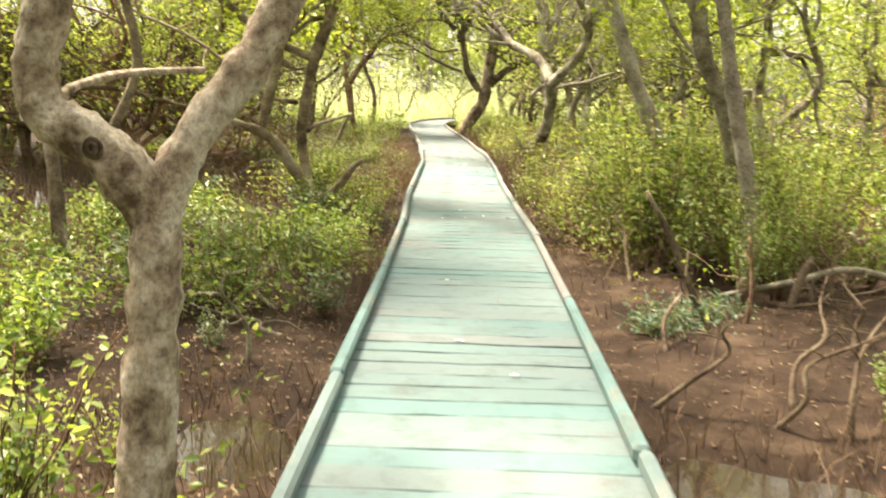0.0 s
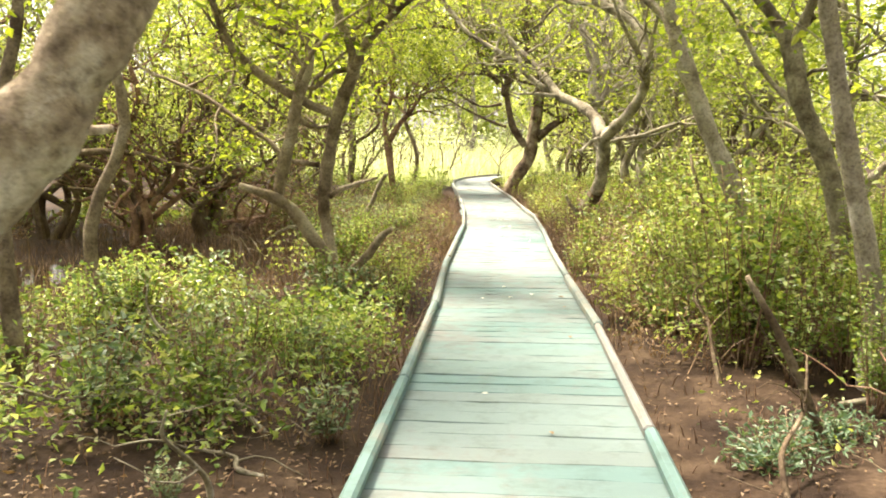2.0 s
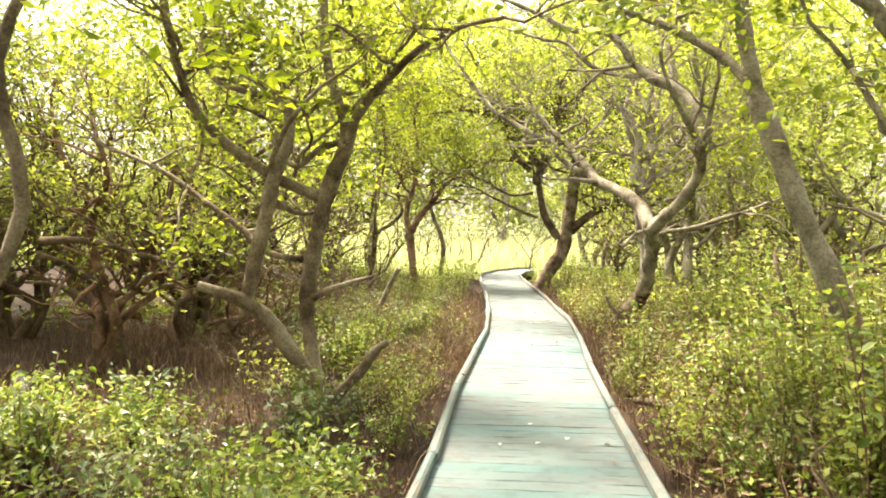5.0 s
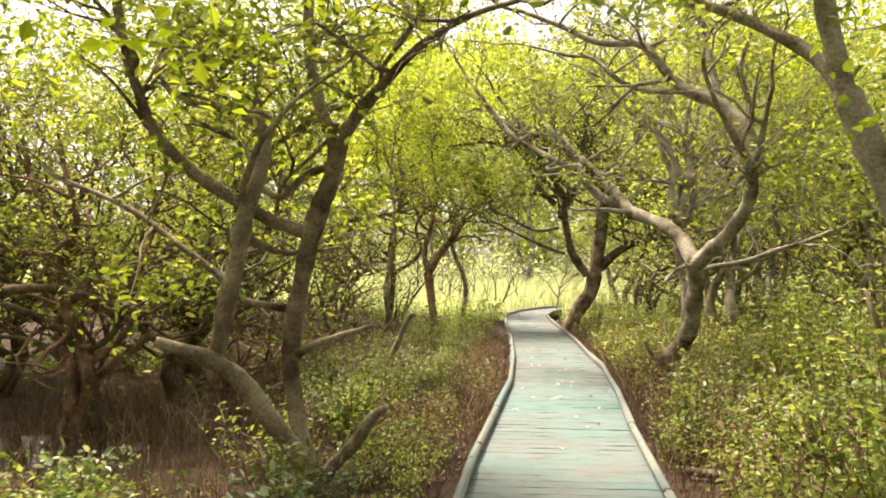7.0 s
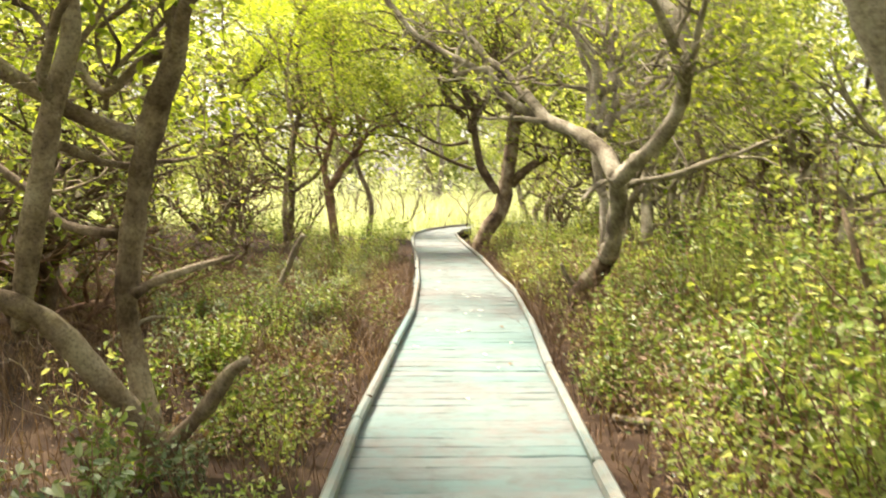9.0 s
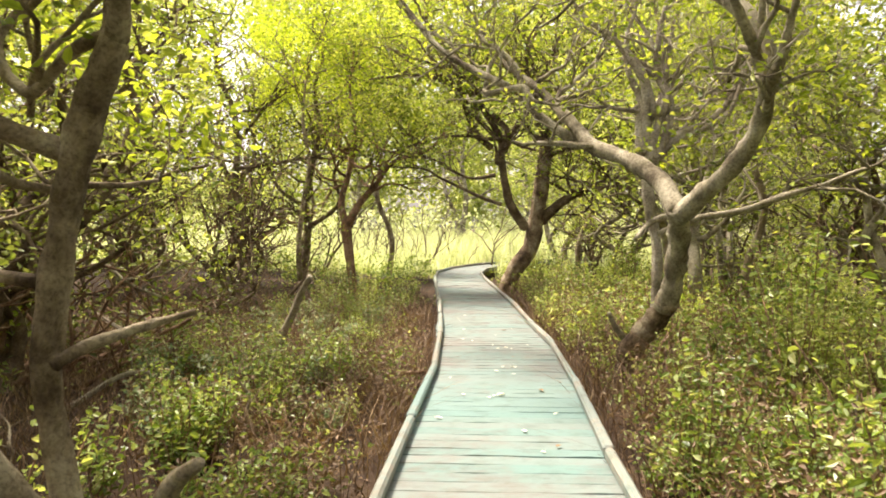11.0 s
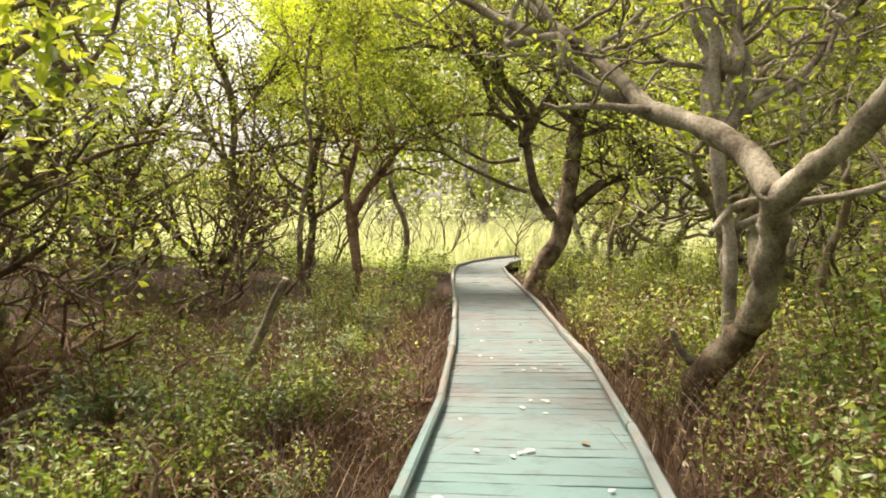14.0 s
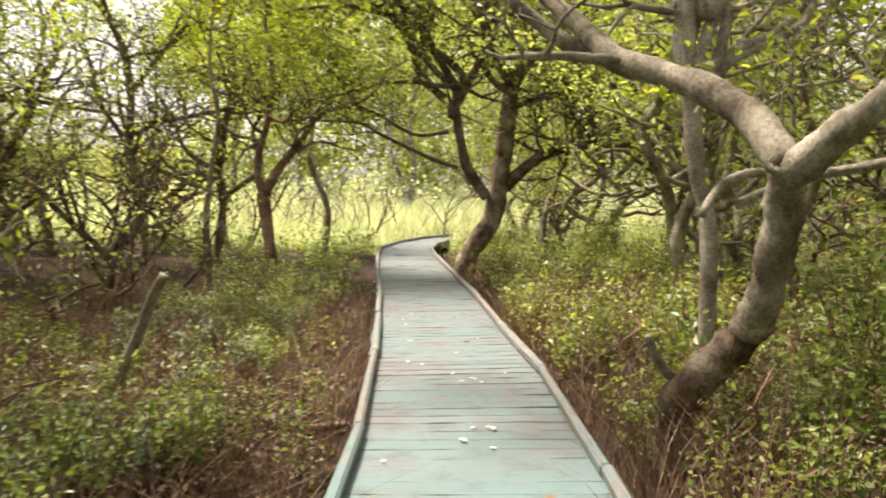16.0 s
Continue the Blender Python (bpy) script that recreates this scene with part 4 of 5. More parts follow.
grown.append(("limb", [(2.70, 7.40, 0.25, 0.077), (2.57, 7.33, 0.80, 0.072), (2.43, 7.27, 1.29, 0.067), (2.34, 7.20, 1.56, 0.062), (2.24, 7.13, 1.93, 0.058), (2.14, 7.07, 2.30, 0.054), (2.02, 7.00, 2.65, 0.051)]))
traced_tree("mangrove", "slim pale upright mangrove trunk", grown, BARK_PALE, 20, 2000, 0.07, LEAF_LIGHT, from_part=0.85)


# ---- procedural mangroves of the thicket ----
def wild_tree(name, label, seed, height, stems, leaves, leaf_size, bark, leaf_mat, wide=1.0, scatter=0.2, low=0.33, bend=0.3):
    r = np.random.default_rng(seed)
    root = thing(name, (0, 0, 0), label, "tree", "mangrove thicket")
    twigs, tips = Shape(), []
    for k in range(stems):
        a = r.random() * 6.28
        lean = (0.25 + 0.5 * r.random()) * wide
        line = [(0.1 * math.cos(a), 0.1 * math.sin(a), -0.15)]
        h = height * (0.5 + 0.2 * r.random())
        for i in range(1, 6):
            q = i / 5
            line.append((math.cos(a) * lean * h * 0.5 * q ** 1.3 + r.normal() * bend, math.sin(a) * lean * h * 0.5 * q ** 1.3 + r.normal() * bend, h * q))
        rad = height * (0.0115 if low < 0.5 else 0.007) * (0.8 + 0.5 * r.random())
        s = smooth_line(np.hstack([np.array(line), np.linspace(rad * 1.3, rad * 0.45, 6)[:, None]]), 3)
        shape = Shape()
        shape.tube(s[:, :3], s[:, 3], 7, 0.08, r)
        stem = part("trunk", shape.mesh("trunk"), bark, root)
        for j in range(10):
            at = s[r.integers(int(len(s) * low), len(s))]
            side = r.normal(size=3)
            side[2] = side[2] * 0.4 + 0.4
            branch(stem, bark, twigs, tips, at[:3], side, height * (0.18 + 0.16 * r.random()), at[3] * 0.6, 1, r, 0.35)
        branch(stem, bark, twigs, tips, s[-1, :3], s[-1, :3] - s[-4, :3], height * 0.28, s[-1, 3], 2, r, 0.35)
    tagged(part("branchwork", twigs.mesh("branchwork"), bark, root), kind="stuff")
    v, f = leaf_arrays(crown_points(tips, leaves, scatter, r), leaf_size, r)
    tagged(part("crown", mesh_of("crown", v, f), leaf_mat, root), kind="stuff")
    return root


WILD = [
    wild_tree("mangrove", "grey many-stemmed mangrove in the thicket", 31, 6.0, 3, 6000, 0.09, BARK_GREY, LEAF_CANOPY),
    wild_tree("mangrove", "dark crooked mangrove with a thin crown", 32, 5.2, 4, 4400, 0.075, BARK_DARK, LEAF_LIGHT, 1.2),
    wild_tree("mangrove", "tall grey mangrove with a light green crown", 33, 7.5, 3, 7000, 0.10, BARK_GREY, LEAF_LIGHT, 0.8),
    wild_tree("mangrove", "low spreading dark mangrove", 34, 4.2, 5, 4600, 0.075, BARK_DARK, LEAF_LIGHT, 1.5),
    wild_tree("mangrove", "slender mangrove with a bright yellow-green crown", 35, 6.6, 2, 7000, 0.095, BARK_GREY, LEAF_LIGHT, 0.9),
    wild_tree("mangrove", "reddish dark mangrove with sparse leaves", 36, 4.8, 4, 3600, 0.075, BARK_RED, LEAF_CANOPY, 1.2),
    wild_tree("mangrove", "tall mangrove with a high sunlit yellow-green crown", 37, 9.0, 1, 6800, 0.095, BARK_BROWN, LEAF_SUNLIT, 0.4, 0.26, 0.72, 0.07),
]
SPOTS = []


def far_from(x, y, d):
    return all((x - a) ** 2 + (y - b) ** 2 > d * d for a, b in SPOTS)


def plant(k, x, y, scale=1.0):
    SPOTS.append((x, y))
    m = pose(x, y, float(ground_height(np.array(x), np.array(y))), 0, 0, float(rng.random()) * 360) @ Matrix.Scale(scale, 4)
    if k in fresh:
        fresh.remove(k)
        WILD[k].matrix_basis = m
    else:
        ob = copy_thing(WILD[k], m)
        ob.matrix_basis = m


fresh = set(range(len(WILD)))
# trees that stand by themselves beside the walk
LEFT_TREES = [
    # the first two are added so that their high crowns shade the early boards
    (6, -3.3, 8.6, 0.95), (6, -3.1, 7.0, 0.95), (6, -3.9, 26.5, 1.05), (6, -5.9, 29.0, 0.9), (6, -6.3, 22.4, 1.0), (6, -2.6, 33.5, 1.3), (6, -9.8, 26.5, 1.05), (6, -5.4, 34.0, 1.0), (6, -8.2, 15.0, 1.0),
    (3, -9.4, 30.5, 1.15), (1, -7.2, 24.5, 0.9), (3, -12.5, 31.0, 1.2), (1, -8.8, 20.5, 0.95),
    (1, -4.8, 15.8, 1.0), (5, -5.2, 14.0, 0.9), (3, -7.2, 15.5, 1.2), (3, -9.0, 17.5, 1.4), (0, -5.4, 18.2, 1.0),
    (4, -8.4, 12.0, 1.1), (5, -6.9, 11.4, 1.1), 
    (2, -10.5, 19.0, 1.2),
    (5, -7.0, 32.5, 1.2), (4, -1.6, 56.0, 1.9), (4, -6.5, 60.0, 1.8),
]
RIGHT_TREES = [
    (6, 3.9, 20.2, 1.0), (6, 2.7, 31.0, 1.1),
    (4, 5.4, 13.2, 1.0), (0, 5.4, 18.9, 1.0), (2, 3.2, 37.0, 1.0), (2, 3.6, 22.0, 0.95), (4, 5.0, 25.0, 1.0),
    (4, 6.4, 9.0, 1.0), (0, 3.8, 30.0, 1.0), (3, 3.4, 33.5, 0.9), (2, 5.8, 29.0, 1.0), (1, 6.6, 21.5, 1.1),
    (4, 1.8, 59.0, 1.9), (4, 3.4, 41.5, 1.2),
]
for k, x, y, s in LEFT_TREES + RIGHT_TREES:
    plant(k, x, y, s)
tries = 0
while len(SPOTS) < 78 and tries < 6000:
    tries += 1
    x, y = rng.uniform(-17, 20), rng.uniform(-9, 44)
    off = x - float(deck_x(y))
    if abs(off) < ((8.5 if y < 14 else 5.6) if off > 0 else (6.2 if y < 11 else 4.2)) or not far_from(x, y, 2.3):
        continue
    if x < 2.5 and y > 33:
        continue
    if x < -4 and y > 25 and rng.random() < 0.75:
        continue
    plant(int(rng.choice([0, 2, 4, 4, 2, 1, 3, 5] if x > 0 else [0, 1, 2, 3, 4, 5])), x, y, rng.uniform(0.8, 1.15))
# unseen trees round the start, added to keep light off the walk
for x, y in [(-3.4, -4.0), (3.2, -3.5), (-5.0, 1.0), (5.2, 2.2)]:
    plant(0 if x < 0 else 2, x, y, 1.0)

# ---- low shrubs ----
def shrub(name, label, seed, height, stems, pairs, leaf_size, leaf_mat, spread=0.5):
    r = np.random.default_rng(seed)
    root = thing(name, (0, 0, 0), label, "shrub", "mangrove shrubs")
    shape, centres = Shape(), []
    for k in range(stems):
        a = r.random() * 6.28
        h = height * (0.55 + 0.5 * r.random())
        d = spread * h * r.random()
        line = []
        for i in range(5):
            q = i / 4
            line.append((math.cos(a) * (0.04 + d * q) + r.normal() * 0.012, math.sin(a) * (0.04 + d * q) + r.normal() * 0.012, -0.04 + h * q))
        line = smooth_line(line, 2)
        if k < 3:
            own = Shape()
            own.tube(line, np.linspace(0.008, 0.003, len(line)), 4)
            part("stem", own.mesh("stem"), BARK_RED, root)
        else:
            shape.tube(line, np.linspace(0.006, 0.002, len(line)), 3)
        for i in range(pairs):
            q = 0.25 + 0.75 * (i + r.random()) / pairs
            at = np.array([np.interp(q * (len(line) - 1), np.arange(len(line)), line[:, j]) for j in range(3)])
            b = r.random() * 3.14
            for sgn in (-1, 1):
                centres.append(at + np.array([math.cos(b) * sgn, math.sin(b) * sgn, 0.15]) * leaf_size * (0.5 + 0.9 * r.random()))
    tagged(part("branchwork", shape.mesh("branchwork"), BARK_RED, root), kind="stuff")
    v, f = leaf_arrays(centres, leaf_size, r, 0.62, 0.5, 0.5, True)
    tagged(part("foliage", mesh_of("foliage", v, f), leaf_mat, root), kind="stuff")
    return root


SHRUBS = [
    shrub("shrub", "bright green mangrove seedlings with glossy oval leaves", 51, 0.55, 16, 9, 0.050, LEAF_FRESH),
    shrub("shrub", "light yellow-green young mangrove shrub", 52, 0.85, 18, 11, 0.053, LEAF_LIGHT),
    shrub("shrub", "leafy green mangrove shrub in mud", 53, 0.7, 20, 10, 0.046, LEAF_FRESH),
    shrub("shrub", "tall thin-stemmed green mangrove shrub", 54, 1.15, 16, 15, 0.053, LEAF_FRESH, 0.4),
    shrub("shrub", "sparse yellow-green shrub on thin reddish stems", 55, 0.75, 10, 8, 0.051, LEAF_LIGHT, 0.7),
    shrub("shrub", "tall bushy yellow-green young mangrove", 56, 1.7, 22, 28, 0.046, LEAF_LIGHT, 0.4),
    shrub("shrub", "tall leafy green young mangrove", 57, 1.4, 20, 22, 0.048, LEAF_FRESH, 0.45),
    shrub("shrub", "dusty pale grey-green mangrove seedlings", 58, 0.6, 18, 8, 0.06, LEAF_PALE),
]
new_shrub = set(range(len(SHRUBS)))


def put_shrub(k, x, y, s):
    m = pose(x, y, float(ground_height(np.array(x), np.array(y))), 0, 0, float(rng.random()) * 360) @ Matrix.Scale(s, 4)
    if k in new_shrub:
        new_shrub.remove(k)
        SHRUBS[k].matrix_basis = m
    else:
        copy_thing(SHRUBS[k], m).matrix_basis = m


def bare(x, y):
    """Open mud where hardly anything grows."""
    off = x - float(deck_x(y))
    if abs(off) < HALF + (0.30 if off > 0 else 0.20):
        return True
    if off > 0 and y < 7.6 and x < 4.2:
        return not (x > 2.4 and y < 2.2)
    if -2.3 < x < 0 and 2.9 < y < 5.7:
        return True
    if off < 0 and ((x + 5.1) / 3.0) ** 2 + ((y - 13.3) / 3.5) ** 2 < 1:
        return True
    if ((x + 8.5) / 5.2) ** 2 + ((y - 24.5) / 5.0) ** 2 < 1 and x < -3.6:
        return True
    return False


count = 0
while count < 244:
    y = rng.uniform(0.8, 30) if count % 3 else rng.uniform(4, 20)
    off = (HALF + 0.3 + abs(rng.normal()) * 2.0) * (1 if rng.random() < 0.5 else -1)
    x = float(deck_x(y)) + off
    if bare(x, y) or (x + 0.9) ** 2 + (y - 2.5) ** 2 < 0.2:
        continue
    if off < 0 and y > 8.5 and rng.random() < 0.5:
        continue
    if off > 0:
        k = int(rng.choice([0, 1, 2, 2, 3, 4, 4] if y < 11 else [0, 2, 2, 3, 4, 0]))
    else:
        k = int(rng.choice([0, 7, 2, 7, 4, 2] if y < 12 else [0, 7, 2, 7, 4, 7]))
    near = abs(off) < 1.6
    put_shrub(k, x, y, (rng.uniform(0.6, 0.85) if near else rng.uniform(0.85, 1.2)) * (1.25 if off > 0 else (1.0 if y < 13 else 0.72)))
    count += 1


for k, x, y, size in [(0, 1.95, 9.0, 1.1), (0, 2.3, 9.4, 1.2), (2, 1.7, 9.6, 0.9), (0, -1.25, 2.35, 0.8), (2, -1.5, 2.9, 1.0), (0, -1.2, 3.3, 0.45), (4, -1.45, 3.7, 0.6), (0, 2.35, 4.1, 0.7), (0, 2.5, 4.5, 0.6), (7, -2.3, 15.4, 0.9), (7, -2.7, 15.2, 0.95), (7, -1.9, 15.1, 0.8), (7, -3.1, 15.8, 0.9), (7, -2.0, 16.2, 0.8), (7, -2.6, 14.3, 0.8), (7, -1.5, 21.4, 0.8), (7, -1.9, 22.0, 0.8), (7, -2.2, 6.6, 0.6), (7, -1.4, 5.2, 0.4), (6, 2.45, 6.75, 0.75), (6, 2.8, 7.0, 0.8), (3, 2.15, 7.3, 0.8), (3, 2.6, 7.6, 0.9), (5, 2.0, 8.0, 0.8), (5, 2.4, 8.6, 0.85), (5, 2.75, 7.7, 0.85), (5, 3.1, 8.1, 0.95), (5, 1.95, 9.1, 0.75), (5, 3.4, 7.6, 0.9), (0, -1.35, 11.6, 0.8), (0, -1.2, 12.2, 0.7), (2, -1.5, 14.2, 0.9), (6, -1.9, 20.5, 0.8), (6, -2.4, 21.3, 0.75), (5, -1.7, 21.6, 0.6), (0, -1.35, 22.6, 0.9), (0, -1.7, 23.1, 1.0), (2, -1.3, 23.7, 0.9), (5, 2.8, 14.5, 0.7), (3, 2.7, 15.0, 0.9), (1, 2.9, 14.3, 1.1)]:
    put_shrub(k, x, y, size)


for i in range(14):
    put_shrub((0, 2, 2)[i % 3], rng.uniform(-2.6, -1.3), rng.uniform(11.8, 16.5), rng.uniform(0.8, 1.15))
for i in range(12):
    put_shrub(7, rng.uniform(-4.2, -1.3), rng.uniform(15, 22.5), rng.uniform(0.6, 0.95))
for i in range(5):
    put_shrub((1, 5)[i % 2], rng.uniform(2.1, 3.0), rng.uniform(13.6, 15.4), rng.uniform(0.6, 0.8))
for i in range(26):
    x, y = rng.uniform(2.3, 5.5), rng.uniform(8.2, 16)
    put_shrub(6 if i % 3 else 5, x, y, rng.uniform(0.75, 1.2))


def tufts():
    """Grey-green cushions of low plants in the open mud."""
    for x, y, s in [(1.75, 6.15, 1.0), (2.1, 6.4, 0.8), (1.55, 5.9, 0.7)]:
        r = np.random.default_rng(int(x * 100))
        root = thing("samphire_tuft", (x, y, GROUND - 0.02), "low grey-green leafy tuft on bare mud", "plant", "tufts on the mud")
        c = r.normal(size=(420, 3)) * np.array([0.16, 0.13, 0.07]) * s
        c[:, 2] = np.abs(c[:, 2]) * 1.3 + 0.02
        v, f = leaf_arrays(c, 0.05, r, 0.5, 0.35)
        tagged(part("foliage", mesh_of("foliage", v, f), LEAF_BLUE, root), kind="stuff")
        shape = Shape()
        for p in c[:40]:
            shape.tube([(0, 0, 0), p * 0.5, p], [0.004, 0.003, 0.002], 3)
        tagged(part("branchwork", shape.mesh("branchwork"), BARK_RED, root), kind="stuff")


tufts()

# ---- undergrowth too fine to count ----
def stuff(name, v, f, mat, label, category, smooth=False):
    ob = new(name, mesh_of(name, v, f, smooth))
    ob.data.materials.append(mat)
    return tagged(ob, label, category, kind="stuff")


def cover_points(n, x0, x1, y0, y1, r, top, clump=22, wide=0.10):
    """Leaf places on small plants, thinned out by patches and left off the deck and the bare mud."""
    m = n // clump
    p = np.stack([r.uniform(x0, x1, m), r.uniform(y0, y1, m)], 1)
    side = p[:, 0] - deck_x(p[:, 1])
    patch = 0.5 + 0.5 * np.sin(p[:, 0] * 1.9 + 1.1 * np.sin(p[:, 1] * 0.8)) * np.sin(p[:, 1] * 1.5 + np.sin(p[:, 0] * 1.3))
    keep = (np.abs(side) > HALF + 0.10 + 0.3 * r.random(m) + 0.06 * (side > 0)) & (r.random(m) < np.clip((patch - (0.42 if x0 < 0 else 0.34)) * 4.0, 0.10, 1.0))
    mud = ((p[:, 0] + 5.1) / 3.0) ** 2 + ((p[:, 1] - 13.3) / 3.5) ** 2 < 1
    mud |= (((p[:, 0] + 8.5) / 5.2) ** 2 + ((p[:, 1] - 24.5) / 5.0) ** 2 < 1) & (p[:, 0] < -3.6)
    mud |= (p[:, 0] > 0) & (p[:, 0] < 4.2) & (p[:, 1] < 7.6)
    mud |= (p[:, 0] < 0) & (p[:, 0] > -2.3) & (p[:, 1] > 2.9) & (p[:, 1] < 5.7)
    keep &= ~mud | (r.random(m) < 0.02)
    p, patch = p[keep], patch[keep]
    tall = top * (0.35 + 0.85 * patch) * (0.5 + 0.7 * r.random(len(p)))
    own = np.repeat(np.arange(len(p)), clump)
    up = r.random(len(own)) ** 0.8
    spread = wide * (0.35 + 0.8 * up)
    q = p[own] + r.normal(size=(len(own), 2)) * spread[:, None]
    return np.column_stack([q, ground_height(q[:, 0], q[:, 1]) + 0.02 + tall[own] * up])


r_ = np.random.default_rng(71)
for x0, x1, y0, y1, n, top, size, mat in [(-5, -0.5, 0.5, 10.5, 50000, 0.5, 0.056, LEAF_FRESH), (-5, -0.5, 8.8, 20, 22000, 0.36, 0.046, LEAF_FRESH), (0.5, 6, 2, 11, 22000, 0.8, 0.046, LEAF_LIGHT), (0.5, 6, 11, 20, 22000, 0.6, 0.046, LEAF_FRESH), (0.5, 5, 7, 20, 26000, 0.55, 0.046, LEAF_FRESH), (-9, -0.6, 18, 36, 24000, 0.26, 0.07, LEAF_FRESH), (0.2, 9, 18, 36, 36000, 0.7, 0.08, LEAF_LIGHT), (-12, -4, 2, 20, 20000, 0.6, 0.09, LEAF_FRESH), (-24, -0.8, 29, 40, 26000, 0.7, 0.11, LEAF_FRESH), (5, 13, 2, 22, 24000, 0.9, 0.10, LEAF_LIGHT)]:
    v, f = leaf_arrays(cover_points(n, x0, x1, y0, y1, r_, top), size, r_, 0.55)
    stuff("undergrowth", v, f, mat, "dense low green mangrove undergrowth", "undergrowth")
for x0, x1, y0, y1, n, top in [(-6, -0.5, 0.5, 24, 50000, 0.3), (-9, -0.6, 14, 33, 40000, 0.3), (0.5, 6, 2, 24, 36000, 0.35), (0.5, 4.5, 7.5, 22, 46000, 0.8), (-5, -0.5, 9.5, 20, 30000, 0.42)]:
    v, f = leaf_arrays(cover_points(n, x0, x1, y0, y1, r_, top), 0.05, r_, 0.4, 0.4)
    stuff("dry_undergrowth", v, f, LEAF_DRY, "brown dead leaves among the undergrowth", "undergrowth")


def litter(n, x0, x1, y0, y1):
    p = np.stack([r_.uniform(x0, x1, n), r_.uniform(y0, y1, n)], 1)
    p = p[np.abs(p[:, 0] - deck_x(p[:, 1])) > HALF + 0.02]
    return np.column_stack([p, ground_height(p[:, 0], p[:, 1]) + 0.008 + 0.012 * r_.random(len(p))])


v, f = leaf_arrays(np.vstack([litter(24000, -6, 6, 0.5, 26), litter(1400, -2.8, -0.5, 3.0, 6.8)]), 0.034, r_, 0.9, 0.45, 0.12)
stuff("leaf_litter", v, f, LEAF_DRY, "fallen brown leaves on the mud", "leaf litter")


def spikes(n, x0, x1, y0, y1, tall, width, mat, name, label, category, keep=None, lean=0.25):
    p = np.stack([r_.uniform(x0, x1, n), r_.uniform(y0, y1, n)], 1)
    p = p[np.abs(p[:, 0] - deck_x(p[:, 1])) > HALF + 0.06]
    if keep is not None:
        p = p[keep(p[:, 0], p[:, 1])]
    n = len(p)
    z = ground_height(p[:, 0], p[:, 1]) * (p[:, 1] < 45) + GROUND * (p[:, 1] >= 45)
    h = tall * (0.4 + 0.8 * r_.random(n))
    a = r_.random(n) * 6.28
    b = np.stack([np.cos(a), np.sin(a)], 1) * width * 0.5
    tip = p + r_.normal(size=(n, 2)) * (h * lean)[:, None]
    mid = p + (tip - p) * 0.35
    v = np.empty((n, 5, 3))
    v[:, 0, :2], v[:, 0, 2] = p - b, z
    v[:, 1, :2], v[:, 1, 2] = p + b, z
    v[:, 2, :2], v[:, 2, 2] = mid + b * 0.8, z + h * 0.55
    v[:, 3, :2], v[:, 3, 2] = mid - b * 0.8, z + h * 0.55
    v[:, 4, :2], v[:, 4, 2] = tip, z + h
    o = np.arange(n)[:, None] * 5
    f = [tuple(q) for q in (o + np.array([0, 1, 2, 3])).tolist()] + [tuple(q) for q in (o + np.array([3, 2, 4])).tolist()]
    return stuff(name, v.reshape(-1, 3), f, mat, label, category)


spikes(12000, -6, 6, 1, 24, 0.10, 0.008, BARK_RED, "breathing_roots", "thin brown breathing roots sticking out of the mud", "roots")
spikes(17000, -7, 6, 6, 26, 0.42, 0.007, DRY_STEM, "dry_stems", "thin reddish-brown dry stems among the shrubs", "undergrowth", lambda x, y: (x < 0) | (y > 8), 0.4)

spikes(7000, 0.5, 4.6, 7.5, 22, 0.62, 0.008, DRY_STEM, "dry_stems", "tall thin brown dry stems among the shrubs", "undergrowth", lambda x, y: (x - deck_x(y) > HALF + 0.2 + 0.5 * r_.random(len(x))) & (np.sin(x * 2.3 + y) * np.sin(y * 1.7 - x) > -0.25), 0.75)

spikes(8000, 0.5, 4.6, 14, 28, 0.55, 0.008, DRY_STEM, "dry_stems", "reddish-brown dry twigs beside the boardwalk", "undergrowth", None, 0.7)
spikes(9000, -5.5, -0.5, 13, 24, 0.4, 0.007, DRY_STEM, "dry_stems", "matted reddish-brown dry twigs", "undergrowth", None, 0.8)
# stalks standing in the puddles
spikes(260, -1.7, -0.6, 3.1, 4.8, 0.22, 0.007, DRY_STEM, "dead_stalks", "pale dead stalks standing in the puddle", "stalks", None, 0.5)
spikes(420, 0.85, 2.4, 2.2, 4.2, 0.24, 0.007, DRY_STEM, "dead_stalks", "pale dead stalks standing in the puddle", "stalks", None, 0.5)

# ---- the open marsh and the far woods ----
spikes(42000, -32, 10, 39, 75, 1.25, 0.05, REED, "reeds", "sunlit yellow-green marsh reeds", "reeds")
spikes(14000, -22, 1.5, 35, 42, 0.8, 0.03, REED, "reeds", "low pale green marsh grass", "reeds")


def far_wood(n, a0, a1, r0, r1, high, size, mat):
    """Clumped foliage on an arc round the place."""
    m = n // 60
    a, d = r_.uniform(a0, a1, m), r_.uniform(r0, r1, m)
    c = np.stack([d * np.sin(a), 20 + d * np.cos(a), r_.random(m) ** 0.8 * high], 1)
    p = c[r_.integers(0, m, n)] + r_.normal(size=(n, 3)) * np.array([0.9, 0.9, 0.6])
    p[:, 2] = np.maximum(p[:, 2], GROUND + 0.1)
    v, f = leaf_arrays(p, size, r_, 0.4, 0.6, 0.8)
    stuff("far_wood", v, f, mat, "distant bright green woodland edge", "woodland")


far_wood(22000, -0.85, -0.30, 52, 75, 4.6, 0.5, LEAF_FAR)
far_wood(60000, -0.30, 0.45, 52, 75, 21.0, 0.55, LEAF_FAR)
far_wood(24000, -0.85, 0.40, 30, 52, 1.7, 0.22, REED)
